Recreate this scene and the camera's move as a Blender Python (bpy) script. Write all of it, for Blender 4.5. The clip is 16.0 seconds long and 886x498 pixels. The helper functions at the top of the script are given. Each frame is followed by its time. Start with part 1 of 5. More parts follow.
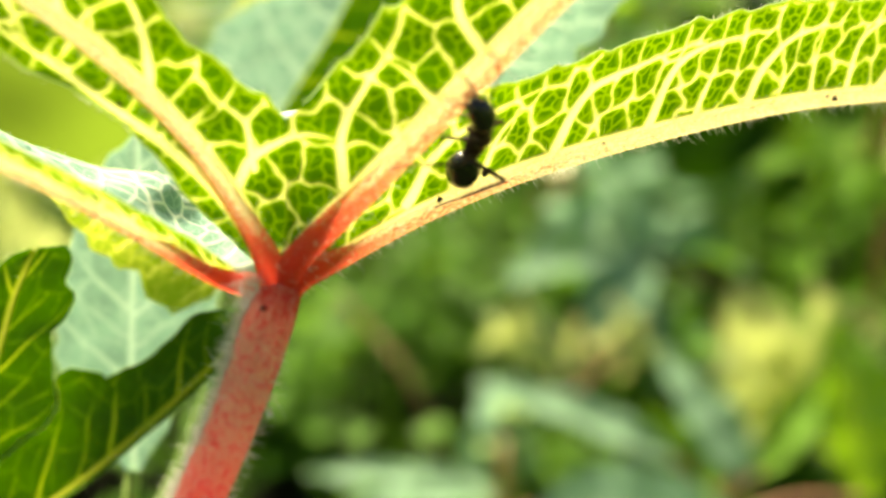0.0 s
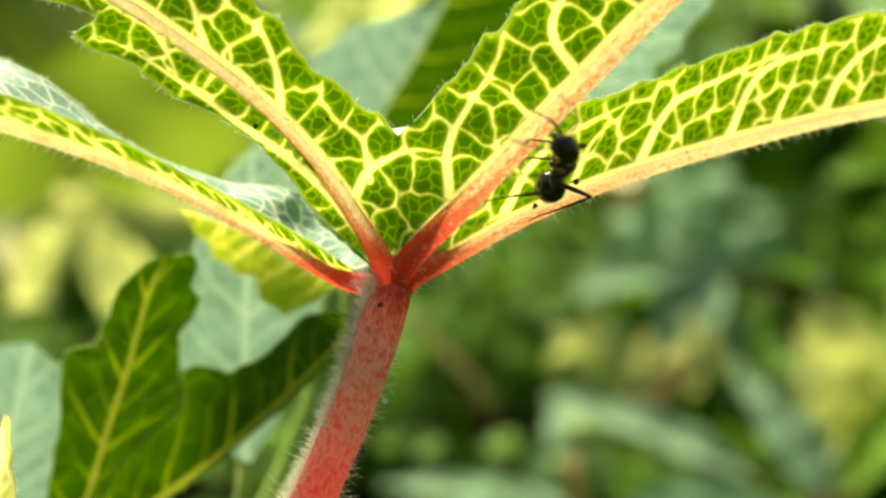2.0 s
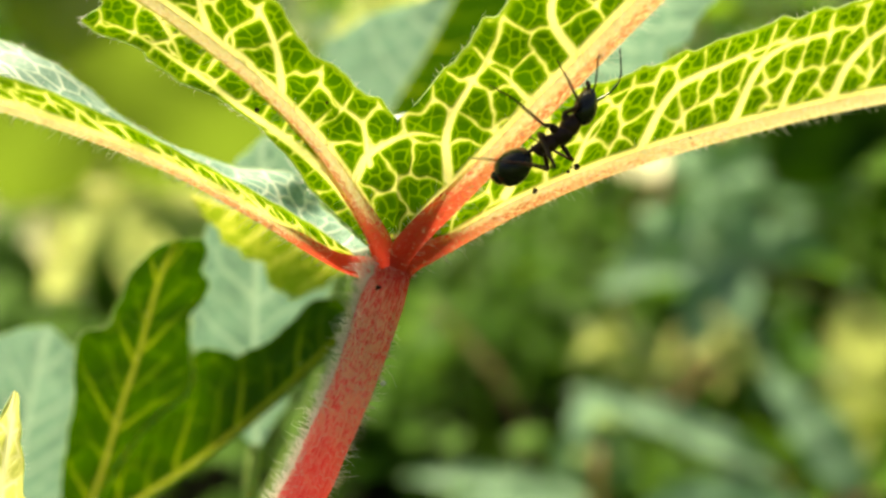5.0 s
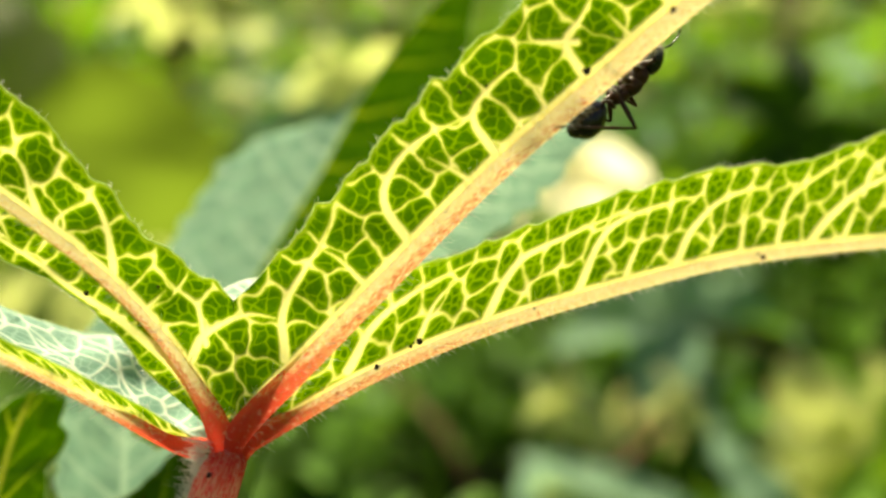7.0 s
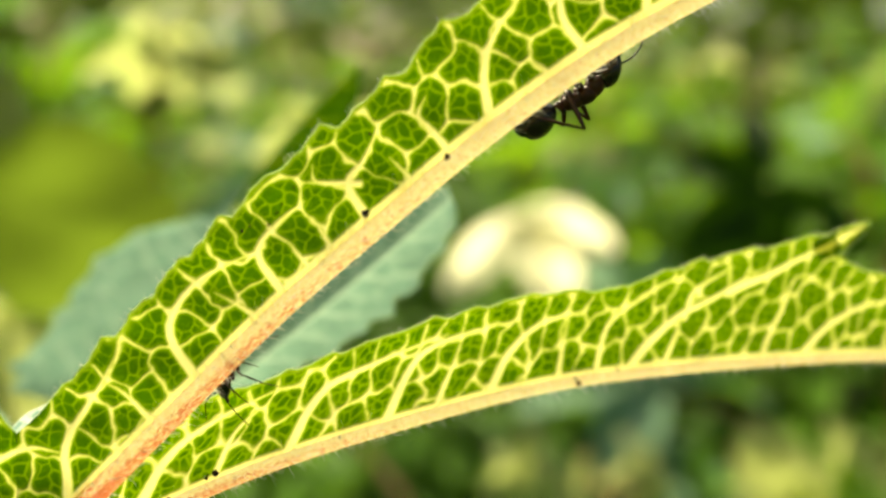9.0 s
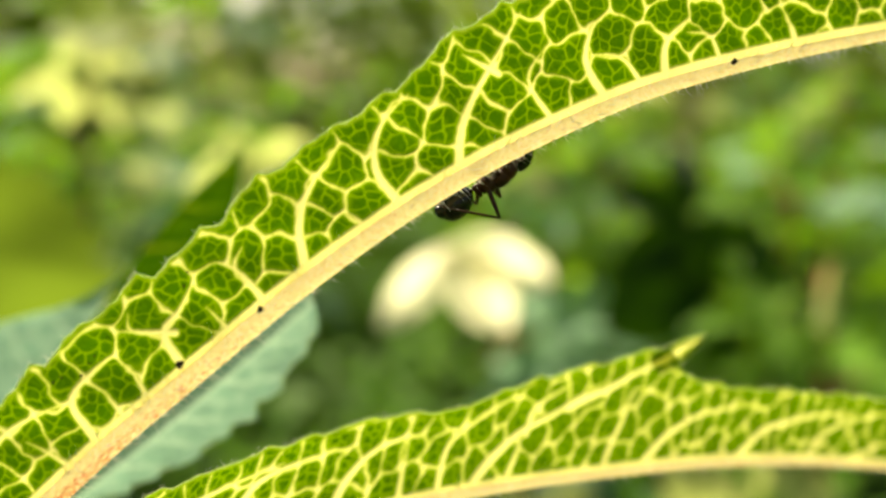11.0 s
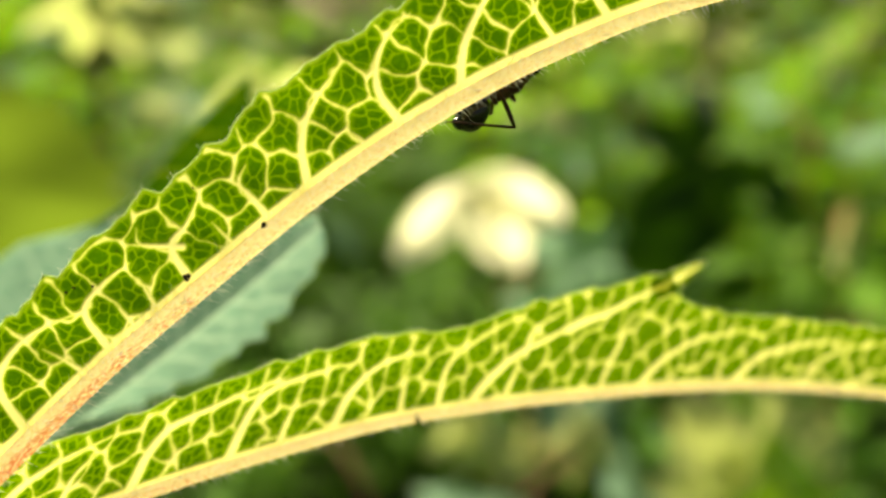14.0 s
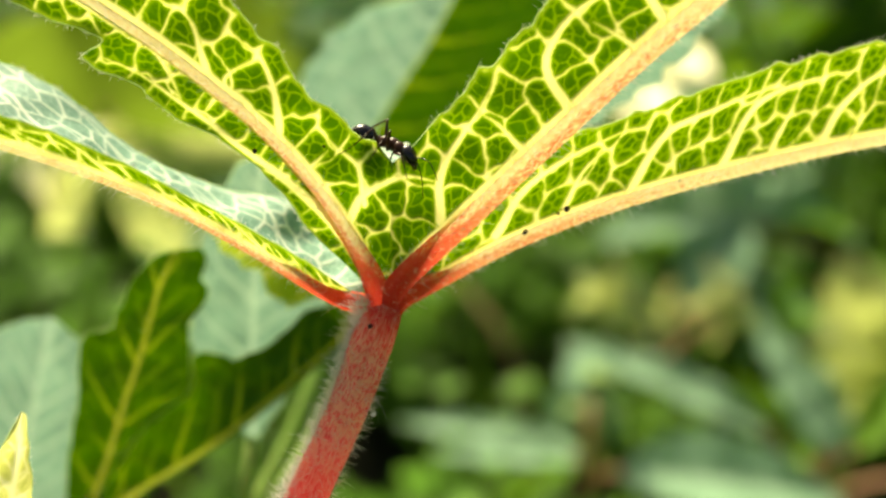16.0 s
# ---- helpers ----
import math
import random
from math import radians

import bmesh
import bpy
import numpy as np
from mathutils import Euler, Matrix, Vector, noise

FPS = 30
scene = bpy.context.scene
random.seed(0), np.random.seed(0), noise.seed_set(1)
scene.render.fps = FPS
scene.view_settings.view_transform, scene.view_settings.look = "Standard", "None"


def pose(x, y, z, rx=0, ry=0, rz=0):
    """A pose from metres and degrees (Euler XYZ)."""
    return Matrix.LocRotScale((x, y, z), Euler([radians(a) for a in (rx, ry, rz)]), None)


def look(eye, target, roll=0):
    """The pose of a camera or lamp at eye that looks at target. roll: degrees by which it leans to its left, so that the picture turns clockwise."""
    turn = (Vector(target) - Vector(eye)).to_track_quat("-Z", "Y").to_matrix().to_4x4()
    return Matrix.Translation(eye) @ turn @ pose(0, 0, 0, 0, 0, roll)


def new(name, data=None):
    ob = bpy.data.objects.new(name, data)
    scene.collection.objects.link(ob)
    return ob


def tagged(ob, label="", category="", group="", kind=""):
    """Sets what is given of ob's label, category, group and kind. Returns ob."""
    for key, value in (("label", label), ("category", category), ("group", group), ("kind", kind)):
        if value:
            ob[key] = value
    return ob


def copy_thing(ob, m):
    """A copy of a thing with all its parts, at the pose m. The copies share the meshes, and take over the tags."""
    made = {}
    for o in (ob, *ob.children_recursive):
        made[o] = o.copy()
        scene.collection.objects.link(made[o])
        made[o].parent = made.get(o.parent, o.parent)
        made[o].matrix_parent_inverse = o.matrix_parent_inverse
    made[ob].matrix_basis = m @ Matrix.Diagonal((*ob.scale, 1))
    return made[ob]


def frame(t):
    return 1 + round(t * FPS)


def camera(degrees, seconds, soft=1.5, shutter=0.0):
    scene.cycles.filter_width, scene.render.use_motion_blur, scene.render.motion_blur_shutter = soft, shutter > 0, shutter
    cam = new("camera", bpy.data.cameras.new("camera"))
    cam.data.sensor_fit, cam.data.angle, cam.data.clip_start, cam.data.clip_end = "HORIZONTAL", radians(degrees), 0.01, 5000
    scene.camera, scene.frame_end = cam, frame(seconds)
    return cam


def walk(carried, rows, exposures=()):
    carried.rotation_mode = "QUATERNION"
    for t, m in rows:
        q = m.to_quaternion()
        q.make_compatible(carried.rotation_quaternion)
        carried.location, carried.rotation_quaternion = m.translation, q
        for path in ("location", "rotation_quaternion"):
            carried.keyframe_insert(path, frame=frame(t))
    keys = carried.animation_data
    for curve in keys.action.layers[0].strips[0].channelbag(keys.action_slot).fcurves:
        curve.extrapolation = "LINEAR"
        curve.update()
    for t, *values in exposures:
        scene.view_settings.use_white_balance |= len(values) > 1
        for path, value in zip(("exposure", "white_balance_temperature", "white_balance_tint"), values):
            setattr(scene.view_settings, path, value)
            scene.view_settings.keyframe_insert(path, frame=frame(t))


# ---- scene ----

import itertools

# ---------------------------------------------------------------- camera
# The near leaf is laid out in its own frame (x right, y away, z up, millimetres)
# with the top of its stalk as origin; LEAF brings it into the world.
LEAF = pose(0, 0, 0.5, -10)
MM = 0.001

# seconds, place in the leaf's frame (mm), pitch, roll, yaw (degrees)
PATH = [
    (0.0, 3.03, -56.35, 12.97, -11.94, -0.77, -9.36),
    (0.5, -1.31, -61.23, 14.50, -11.52, 1.76, -5.73),
    (1.0, -1.76, -62.25, 15.25, -10.35, 1.64, -2.87),
    (1.5, 0.97, -61.13, 12.75, -10.50, 1.41, -2.32),
    (2.0, -0.45, -61.77, 13.12, -10.79, 0.72, -4.45),
    (2.5, -0.36, -61.97, 11.95, -10.29, 1.06, -3.86),
    (3.0, -3.10, -61.89, 9.52, -11.10, 1.17, -3.68),
    (3.2, -3.71, -62.12, 6.96, -12.16, 0.48, -3.75),
    (5.5, 4.54, -62.06, 13.91, -10.59, 0.80, -2.20),
    (6.0, 6.96, -61.14, 15.25, -9.92, 0.65, -3.73),
    (6.5, 8.37, -60.63, 17.96, -8.81, 0.18, -4.92),
    (7.0, 11.83, -61.16, 22.49, -7.48, 0.35, -5.40),
    (7.5, 18.81, -61.95, 26.64, -6.36, 0.29, -5.42),
    (8.0, 25.74, -63.10, 29.14, -3.54, 0.22, -5.45),
    (8.5, 27.96, -63.72, 30.34, -2.86, -0.41, -6.37),
    (9.0, 26.64, -62.35, 28.83, -3.41, -0.55, -6.95),
    (9.5, 31.21, -62.24, 34.04, -2.61, -0.49, -8.90),
    (10.0, 35.46, -64.47, 37.74, -1.37, -0.69, -10.81),
    (12.5, 36.64, -64.89, 39.33, -3.22, -0.90, -11.21),
    (13.0, 38.76, -67.21, 40.24, -3.98, -1.12, -11.16),
    (13.5, 39.65, -66.04, 40.23, -4.64, -0.96, -10.48),
    (14.0, 37.06, -66.09, 37.20, -6.32, -1.40, -10.01),
    (14.5, 32.01, -64.11, 35.52, -8.55, -1.29, -9.05),
    (15.0, 24.15, -63.91, 32.30, -9.88, -1.15, -7.52),
    (15.2, 18.80, -63.60, 30.60, -12.20, -1.30, -6.20),
    (15.5, 8.96, -63.14, 21.99, -16.81, -1.02, -4.18),
    (16.0, 2.66, -62.44, 20.81, -15.67, -0.75, -2.24),
]


def eye_pose(x, y, z, pitch, roll, yaw):
    return (LEAF @ Matrix.Translation((x * MM, y * MM, z * MM)) @ pose(0, 0, 0, 0, 0, yaw)
            @ pose(0, 0, 0, pitch) @ pose(0, 0, 0, 0, roll) @ pose(0, 0, 0, 90))


cam = camera(60.0, 16.0, 2.5)
cam.data.dof.use_dof = True
cam.data.dof.focus_distance = 0.0625
cam.data.dof.aperture_fstop = 10.5
walk(cam, [(t, eye_pose(*p)) for t, *p in PATH],
     [(0.0, 1.85, 8000, 4), (0.8, 1.85, 8000, 4), (1.3, 1.50, 8000, 4), (5.5, 1.42, 8000, 4), (9.0, 1.28, 8000, 4), (14.5, 1.28, 8000, 4), (16.0, 1.42, 8000, 4)])

# ---------------------------------------------------------------- light
SUN_ELEVATION, SUN_AZIMUTH = 48.0, -24.0      # azimuth from straight ahead, negative to the left
world = bpy.data.worlds.new("sky")
scene.world = world
world.use_nodes = True
sky = world.node_tree.nodes.new("ShaderNodeTexSky")
sky.sky_type = "NISHITA"
sky.sun_disc = False
sky.sun_elevation = radians(SUN_ELEVATION)
sky.sun_rotation = radians(SUN_AZIMUTH)
sky.dust_density = 3.0
backing = world.node_tree.nodes["Background"]
world.node_tree.links.new(sky.outputs[0], backing.inputs[0])
backing.inputs[1].default_value = 0.062
sun = new("sun", bpy.data.lights.new("sun", "SUN"))
sun.data.energy = 5.0
sun.data.angle = radians(20.0)
sun.data.color = (1.0, 0.94, 0.78)
az, el = radians(SUN_AZIMUTH), radians(SUN_ELEVATION)
sun_from = Vector((math.sin(az) * math.cos(el), math.cos(az) * math.cos(el), math.sin(el)))
sun.matrix_world = look(tuple(sun_from * 20), (0, 0, 0.4))


# ---------------------------------------------------------------- materials
class Nodes:
    """A short way to write a node material."""

    def __init__(self, name):
        self.mat = bpy.data.materials.new(name)
        self.mat.use_nodes = True
        self.tree = self.mat.node_tree
        self.tree.nodes.clear()
        self.out = self.tree.nodes.new("ShaderNodeOutputMaterial")

    def node(self, kind, **inputs):
        n = self.tree.nodes.new(kind)
        for key, value in inputs.items():
            self.plug(n, key, value)
        return n

    def plug(self, n, key, value):
        slot = n.inputs[int(key[1:])] if key[0] == "i" and key[1:].isdigit() else n.inputs[key.replace("_", " ")]
        if isinstance(value, bpy.types.NodeSocket):
            self.tree.links.new(value, slot)
        elif isinstance(value, (tuple, list)):
            slot.default_value = (*value, 1.0) if len(value) == 3 and slot.type == "RGBA" else value
        else:
            slot.default_value = value

    def attr(self, name):
        n = self.tree.nodes.new("ShaderNodeAttribute")
        n.attribute_name = name
        return n.outputs["Fac"]

    def math(self, op, a, b=0.0):
        n = self.tree.nodes.new("ShaderNodeMath")
        n.operation = op
        self.plug(n, "i0", a)
        self.plug(n, "i1", b)
        return n.outputs[0]

    def step(self, value, lo, hi):
        n = self.tree.nodes.new("ShaderNodeMapRange")
        n.interpolation_type = "SMOOTHSTEP"
        self.plug(n, "Value", value)
        self.plug(n, "From_Min", lo)
        self.plug(n, "From_Max", hi)
        return n.outputs[0]

    def mix(self, fac, a, b):
        n = self.tree.nodes.new("ShaderNodeMix")
        n.data_type = "RGBA"
        self.plug(n, "i0", fac)
        self.plug(n, "i6", a)
        self.plug(n, "i7", b)
        return n.outputs[2]

    def noise(self, scale, detail=3.0, coords=None, rough=0.55):
        n = self.tree.nodes.new("ShaderNodeTexNoise")
        self.plug(n, "Scale", scale)
        self.plug(n, "Detail", detail)
        self.plug(n, "Roughness", rough)
        if coords is not None:
            self.plug(n, "Vector", coords)
        return n.outputs[0]

    def coords(self):
        return self.tree.nodes.new("ShaderNodeTexCoord").outputs["Object"]

    def bump(self, height, strength, distance):
        n = self.tree.nodes.new("ShaderNodeBump")
        self.plug(n, "Height", height)
        self.plug(n, "Strength", strength)
        self.plug(n, "Distance", distance)
        return n.outputs[0]

    def random(self):
        return self.tree.nodes.new("ShaderNodeObjectInfo").outputs["Random"]

    def island(self):
        return self.tree.nodes.new("ShaderNodeNewGeometry").outputs["Random Per Island"]

    def finish(self, colour, rough=0.5, normal=None, backlit=None, amount=0.0, specular=0.4, sheen=0.0, flesh=0.0):
        """Reflecting surface, with a share of light that comes through from behind."""
        p = self.node("ShaderNodeBsdfPrincipled", Base_Color=colour, Roughness=rough)
        self.plug(p, "Specular_IOR_Level", specular)
        if sheen:
            self.plug(p, "Sheen_Weight", sheen)
        if flesh:   # light spreads inside juicy stalks and ribs
            self.plug(p, "Subsurface_Weight", 1.0)
            self.plug(p, "Subsurface_Radius", (1.0, 0.8, 0.5))
            self.plug(p, "Subsurface_Scale", flesh)
        if normal is not None:
            self.plug(p, "Normal", normal)
        last = p.outputs[0]
        if amount:
            tr = self.node("ShaderNodeBsdfTranslucent", Color=backlit if backlit is not None else colour)
            m = self.tree.nodes.new("ShaderNodeMixShader")
            m.inputs[0].default_value = amount
            self.tree.links.new(last, m.inputs[1])
            self.tree.links.new(tr.outputs[0], m.inputs[2])
            last = m.outputs[0]
        self.tree.links.new(last, self.out.inputs[0])
        return self.mat


def blade_material(name, vein, halo, flesh, fine, backlit_gain, amount, rough=0.5):
    """A leaf with a net of pale veins: 'vein_main' and 'vein_fine' hold the distance to the veins in mm."""
    k = Nodes(name)
    co = k.coords()
    blot = k.noise(260.0, 4.0, co)
    grain = k.noise(2600.0, 2.0, co)
    ragged = k.math("ADD", k.math("MULTIPLY", k.math("SUBTRACT", k.noise(1500.0, 3.0, co), 0.5), 0.16), k.math("MULTIPLY", k.math("SUBTRACT", grain, 0.5), 0.07))
    main = k.math("ADD", k.attr("vein_main"), ragged)
    thin = k.math("ADD", k.attr("vein_fine"), k.math("MULTIPLY", k.math("SUBTRACT", grain, 0.5), 0.06))
    dark = tuple(c * 0.74 for c in flesh)
    base = k.mix(k.step(blot, 0.3, 0.75), dark, flesh)
    base = k.mix(k.math("MULTIPLY", k.step(grain, 0.45, 0.8), 0.22), base, fine)
    base = k.mix(k.math("MULTIPLY", k.step(thin, 0.12, -0.02), 0.78), base, fine)
    base = k.mix(k.math("MULTIPLY", k.step(main, 0.40, 0.02), 0.58), base, fine)
    base = k.mix(k.step(main, 0.11, -0.07), base, halo)
    base = k.mix(k.step(main, 0.03, -0.20), base, vein)
    base = k.mix(k.math("MULTIPLY", k.step(k.attr("rim"), 0.55, 0.03), 0.75), base, tuple(0.3 * a + 0.7 * b for a, b in zip(halo, fine)))
    t = k.tree.nodes.new("ShaderNodeMix")
    t.data_type, t.blend_type = "RGBA", "MULTIPLY"
    t.inputs[0].default_value = 1.0
    k.plug(t, "i6", base)
    k.plug(t, "i7", (*backlit_gain, 1.0))
    height = k.math("ADD", k.math("MULTIPLY", grain, 0.4), k.step(thin, 0.15, -0.02))
    return k.finish(base, rough, k.bump(height, 0.3, 0.00004), t.outputs[2], amount, 0.2)


M_BLADE = blade_material("leaf_underside", (0.84, 0.77, 0.31), (0.47, 0.53, 0.065), (0.044, 0.132, 0.0015),
                         (0.18, 0.30, 0.008), (1.0, 1.0, 0.88), 0.68)
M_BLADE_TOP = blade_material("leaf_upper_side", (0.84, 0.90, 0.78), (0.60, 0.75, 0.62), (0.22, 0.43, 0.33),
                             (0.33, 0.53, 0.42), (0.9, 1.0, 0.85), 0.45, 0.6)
# dark greens that carry the shade of other leaves in the colour
M_BLADE_SHADE = blade_material("shade_toned_underside", (0.28, 0.35, 0.025), (0.085, 0.165, 0.006), (0.028, 0.092, 0.002),
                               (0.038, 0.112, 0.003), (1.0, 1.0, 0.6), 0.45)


def rib_material():
    """Cream rib, red where it leaves the stalk, with red flecks on its lower side; 'along' in mm, 'around' in turns."""
    k = Nodes("leaf_rib")
    along, around = k.attr("along"), k.attr("around")
    vec = k.node("ShaderNodeCombineXYZ", X=k.math("MULTIPLY", along, 1.25), Y=k.math("MULTIPLY", around, 26.0))
    streak = k.noise(1.0, 4.0, vec.outputs[0], 0.6)
    fine = k.noise(2400.0, 3.0, k.coords())
    wide = k.noise(420.0, 2.0, k.coords())
    base = k.mix(k.step(fine, 0.3, 0.7), (0.82, 0.66, 0.29), (0.88, 0.76, 0.39))
    base = k.mix(k.math("MULTIPLY", k.step(wide, 0.45, 0.7), 0.35), base, (0.84, 0.62, 0.31))
    low = k.step(k.math("ADD", around, k.math("MULTIPLY", k.step(along, 14.0, 4.0), 0.30)), 0.34, 0.66)
    fade = k.step(along, 70.0, 18.0)
    level = k.math("SUBTRACT", 0.62, k.math("MULTIPLY", k.math("MULTIPLY", low, fade), 0.165))
    redness = k.step(k.math("SUBTRACT", streak, level), -0.01, 0.035)
    base = k.mix(k.math("MULTIPLY", redness, 0.88), base, (0.62, 0.13, 0.04))
    redder = k.step(k.math("ADD", along, k.math("MULTIPLY", k.math("SUBTRACT", streak, 0.5), 46.0)), 14.0, 8.0)
    base = k.mix(k.math("MULTIPLY", redder, 0.92), base, (0.80, 0.055, 0.035))
    base = k.mix(k.math("MULTIPLY", k.step(fine, 0.58, 0.68), 0.4), base, (0.95, 0.72, 0.50))
    return k.finish(base, 0.5, k.bump(k.math("ADD", streak, fine), 0.6, 0.00025), base, 0.46, 0.2, 0.0, 0.00015)


def stalk_material():
    k = Nodes("leaf_stalk")
    along, around = k.attr("along"), k.attr("around")
    vec = k.node("ShaderNodeCombineXYZ", X=k.math("MULTIPLY", along, 0.7), Y=k.math("MULTIPLY", around, 30.0))
    streak = k.noise(1.0, 5.0, vec.outputs[0], 0.6)
    speck = k.noise(1500.0, 3.0, k.coords())
    base = k.mix(k.step(streak, 0.40, 0.60), (0.94, 0.10, 0.13), (0.98, 0.36, 0.34))
    dash = k.node("ShaderNodeCombineXYZ", X=k.math("MULTIPLY", along, 1.9), Y=k.math("MULTIPLY", around, 24.0))
    mealy = k.math("ADD", k.math("MULTIPLY", k.noise(1.0, 3.0, dash.outputs[0]), 0.6), k.math("MULTIPLY", speck, 0.4))
    pale = k.math("MULTIPLY", k.step(along, 24.0, 9.0), k.step(mealy, 0.42, 0.54))
    base = k.mix(k.math("MULTIPLY", pale, 0.85), base, (0.98, 0.80, 0.58))
    band = k.node("ShaderNodeCombineXYZ", X=k.math("MULTIPLY", along, 0.35), Y=k.math("MULTIPLY", around, 9.0))
    brick = k.math("MULTIPLY", k.step(along, 15.0, 5.0), k.step(k.noise(1.0, 4.0, band.outputs[0]), 0.44, 0.60))
    base = k.mix(k.math("MULTIPLY", brick, 0.28), base, (0.52, 0.10, 0.05))
    nick = k.node("ShaderNodeCombineXYZ", X=k.math("MULTIPLY", along, 1.3), Y=k.math("MULTIPLY", around, 34.0), Z=7.0)
    nicks = k.math("MULTIPLY", k.step(k.noise(1.0, 3.0, nick.outputs[0]), 0.55, 0.62), k.step(along, 26.0, 8.0))
    base = k.mix(k.math("MULTIPLY", nicks, 0.6), base, (0.66, 0.06, 0.04))
    flush = k.step(k.math("ADD", along, k.math("MULTIPLY", k.math("SUBTRACT", streak, 0.5), 9.0)), 6.5, 3.0)
    base = k.mix(k.math("MULTIPLY", flush, 0.8), base, (0.80, 0.06, 0.04))
    base = k.mix(k.math("MULTIPLY", k.step(k.noise(3000.0, 2.0, k.coords()), 0.57, 0.66), 0.4), base, (0.97, 0.70, 0.60))
    return k.finish(base, 0.45, k.bump(k.math("ADD", streak, mealy), 0.8, 0.0003), base, 0.62, 0.35, 0.0, 0.0002)


def plain(name, a, b, scale, rough=0.5, amount=0.0, backlit=None, bump=0.3, depth=0.0002, specular=0.15, per_object=0.0):
    k = Nodes(name)
    co = k.coords()
    n1, n2 = k.noise(scale, 4.0, co), k.noise(scale * 7.3, 3.0, co)
    base = k.mix(k.step(k.math("ADD", k.math("MULTIPLY", n1, 0.65), k.math("MULTIPLY", n2, 0.35)), 0.34, 0.66), a, b)
    if per_object:
        hsv = k.node("ShaderNodeHueSaturation", Color=base)
        k.plug(hsv, "Value", k.math("ADD", 1.0 - per_object / 2, k.math("MULTIPLY", k.island(), per_object)))
        base = hsv.outputs[0]
    return k.finish(base, rough, k.bump(k.math("ADD", n1, n2), bump, depth), backlit if backlit else base, amount, specular)


M_RIB, M_STALK = rib_material(), stalk_material()
M_HAIR = plain("plant_hair", (0.90, 0.88, 0.80), (0.97, 0.96, 0.90), 900.0, 0.4, 0.5)
M_ANT = plain("ant_shell", (0.004, 0.004, 0.004), (0.012, 0.009, 0.008), 900.0, 0.24, bump=0.2, depth=0.00002, specular=0.4)
M_ANT_BROWN = plain("ant_brown_shell", (0.018, 0.008, 0.005), (0.065, 0.022, 0.012), 900.0, 0.36, 0.12, (0.25, 0.06, 0.02), bump=0.25, depth=0.00003, specular=0.25)
M_SPECK = plain("dark_grain", (0.012, 0.008, 0.006), (0.05, 0.03, 0.02), 2000.0, 0.7)
M_DROP = Nodes("sap_drop")
M_DROP = M_DROP.finish((0.9, 0.92, 0.9), 0.06, None, (0.9, 0.9, 0.9), 0.5, 0.6)


def far_leaf(name, top, deep, vein, amount, backlit, rough=0.55):
    """A field leaf with pale main veins ('vein' 0 to 1 across the blade)."""
    k = Nodes(name)
    co = k.coords()
    n1, n2 = k.noise(28.0, 4.0, co), k.noise(240.0, 3.0, co)
    base = k.mix(k.step(n1, 0.3, 0.7), deep, top)
    base = k.mix(k.math("MULTIPLY", k.step(n2, 0.5, 0.7), 0.3), base, deep)
    base = k.mix(k.step(k.attr("vein"), 0.35, 0.8), base, vein)
    hsv = k.node("ShaderNodeHueSaturation", Color=base)
    k.plug(hsv, "Value", k.math("ADD", 0.82, k.math("MULTIPLY", k.random(), 0.36)))
    return k.finish(hsv.outputs[0], rough, k.bump(k.math("ADD", n1, n2), 0.4, 0.002), backlit, amount, 0.12)


M_BACK = blade_material("blue_green_leaf", (0.46, 0.60, 0.49), (0.36, 0.50, 0.40), (0.25, 0.41, 0.325), (0.32, 0.47, 0.38), (0.9, 1.0, 0.92), 0.45, 0.6)
M_GLAUCOUS = far_leaf("glaucous_leaf", (0.25, 0.41, 0.27), (0.15, 0.29, 0.165), (0.34, 0.50, 0.34), 0.30, (0.18, 0.38, 0.03))
M_FRESH = far_leaf("fresh_leaf", (0.20, 0.41, 0.05), (0.12, 0.28, 0.026), (0.32, 0.42, 0.10), 0.50, (0.26, 0.46, 0.02))
M_DEEP = far_leaf("deep_green_leaf", (0.14, 0.28, 0.036), (0.08, 0.19, 0.018), (0.18, 0.31, 0.05), 0.35, (0.20, 0.40, 0.012))
M_OLIVE = far_leaf("olive_leaf", (0.16, 0.22, 0.025), (0.11, 0.17, 0.012), (0.26, 0.32, 0.06), 0.55, (0.17, 0.26, 0.025))
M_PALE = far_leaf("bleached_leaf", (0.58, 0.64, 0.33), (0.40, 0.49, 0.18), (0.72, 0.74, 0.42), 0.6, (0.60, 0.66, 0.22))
# near-black green: the shade between the field plants put into a leaf colour
M_GAP_SHADE = far_leaf("shady_leaf", (0.020, 0.066, 0.004), (0.010, 0.038, 0.002), (0.04, 0.10, 0.01), 0.12, (0.03, 0.09, 0.002))
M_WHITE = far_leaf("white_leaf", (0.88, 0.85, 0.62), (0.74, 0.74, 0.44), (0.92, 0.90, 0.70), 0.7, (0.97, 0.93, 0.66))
M_STEM = plain("brown_stem", (0.20, 0.095, 0.055), (0.30, 0.17, 0.09), 60.0, 0.6, depth=0.001)
M_RED_STEM = plain("red_stem", (0.30, 0.05, 0.05), (0.24, 0.14, 0.06), 40.0, 0.55, depth=0.001)
M_GREEN_STEM = plain("green_stem", (0.16, 0.27, 0.06), (0.24, 0.34, 0.10), 60.0, 0.55, depth=0.001)
M_POD = plain("pod_skin", (0.56, 0.60, 0.18), (0.72, 0.73, 0.34), 40.0, 0.5, 0.15, depth=0.001)
M_WEED = plain("weed_leaf", (0.040, 0.110, 0.008), (0.095, 0.220, 0.020), 18.0, 0.6, 0.32, (0.13, 0.30, 0.008), depth=0.001, per_object=0.7)
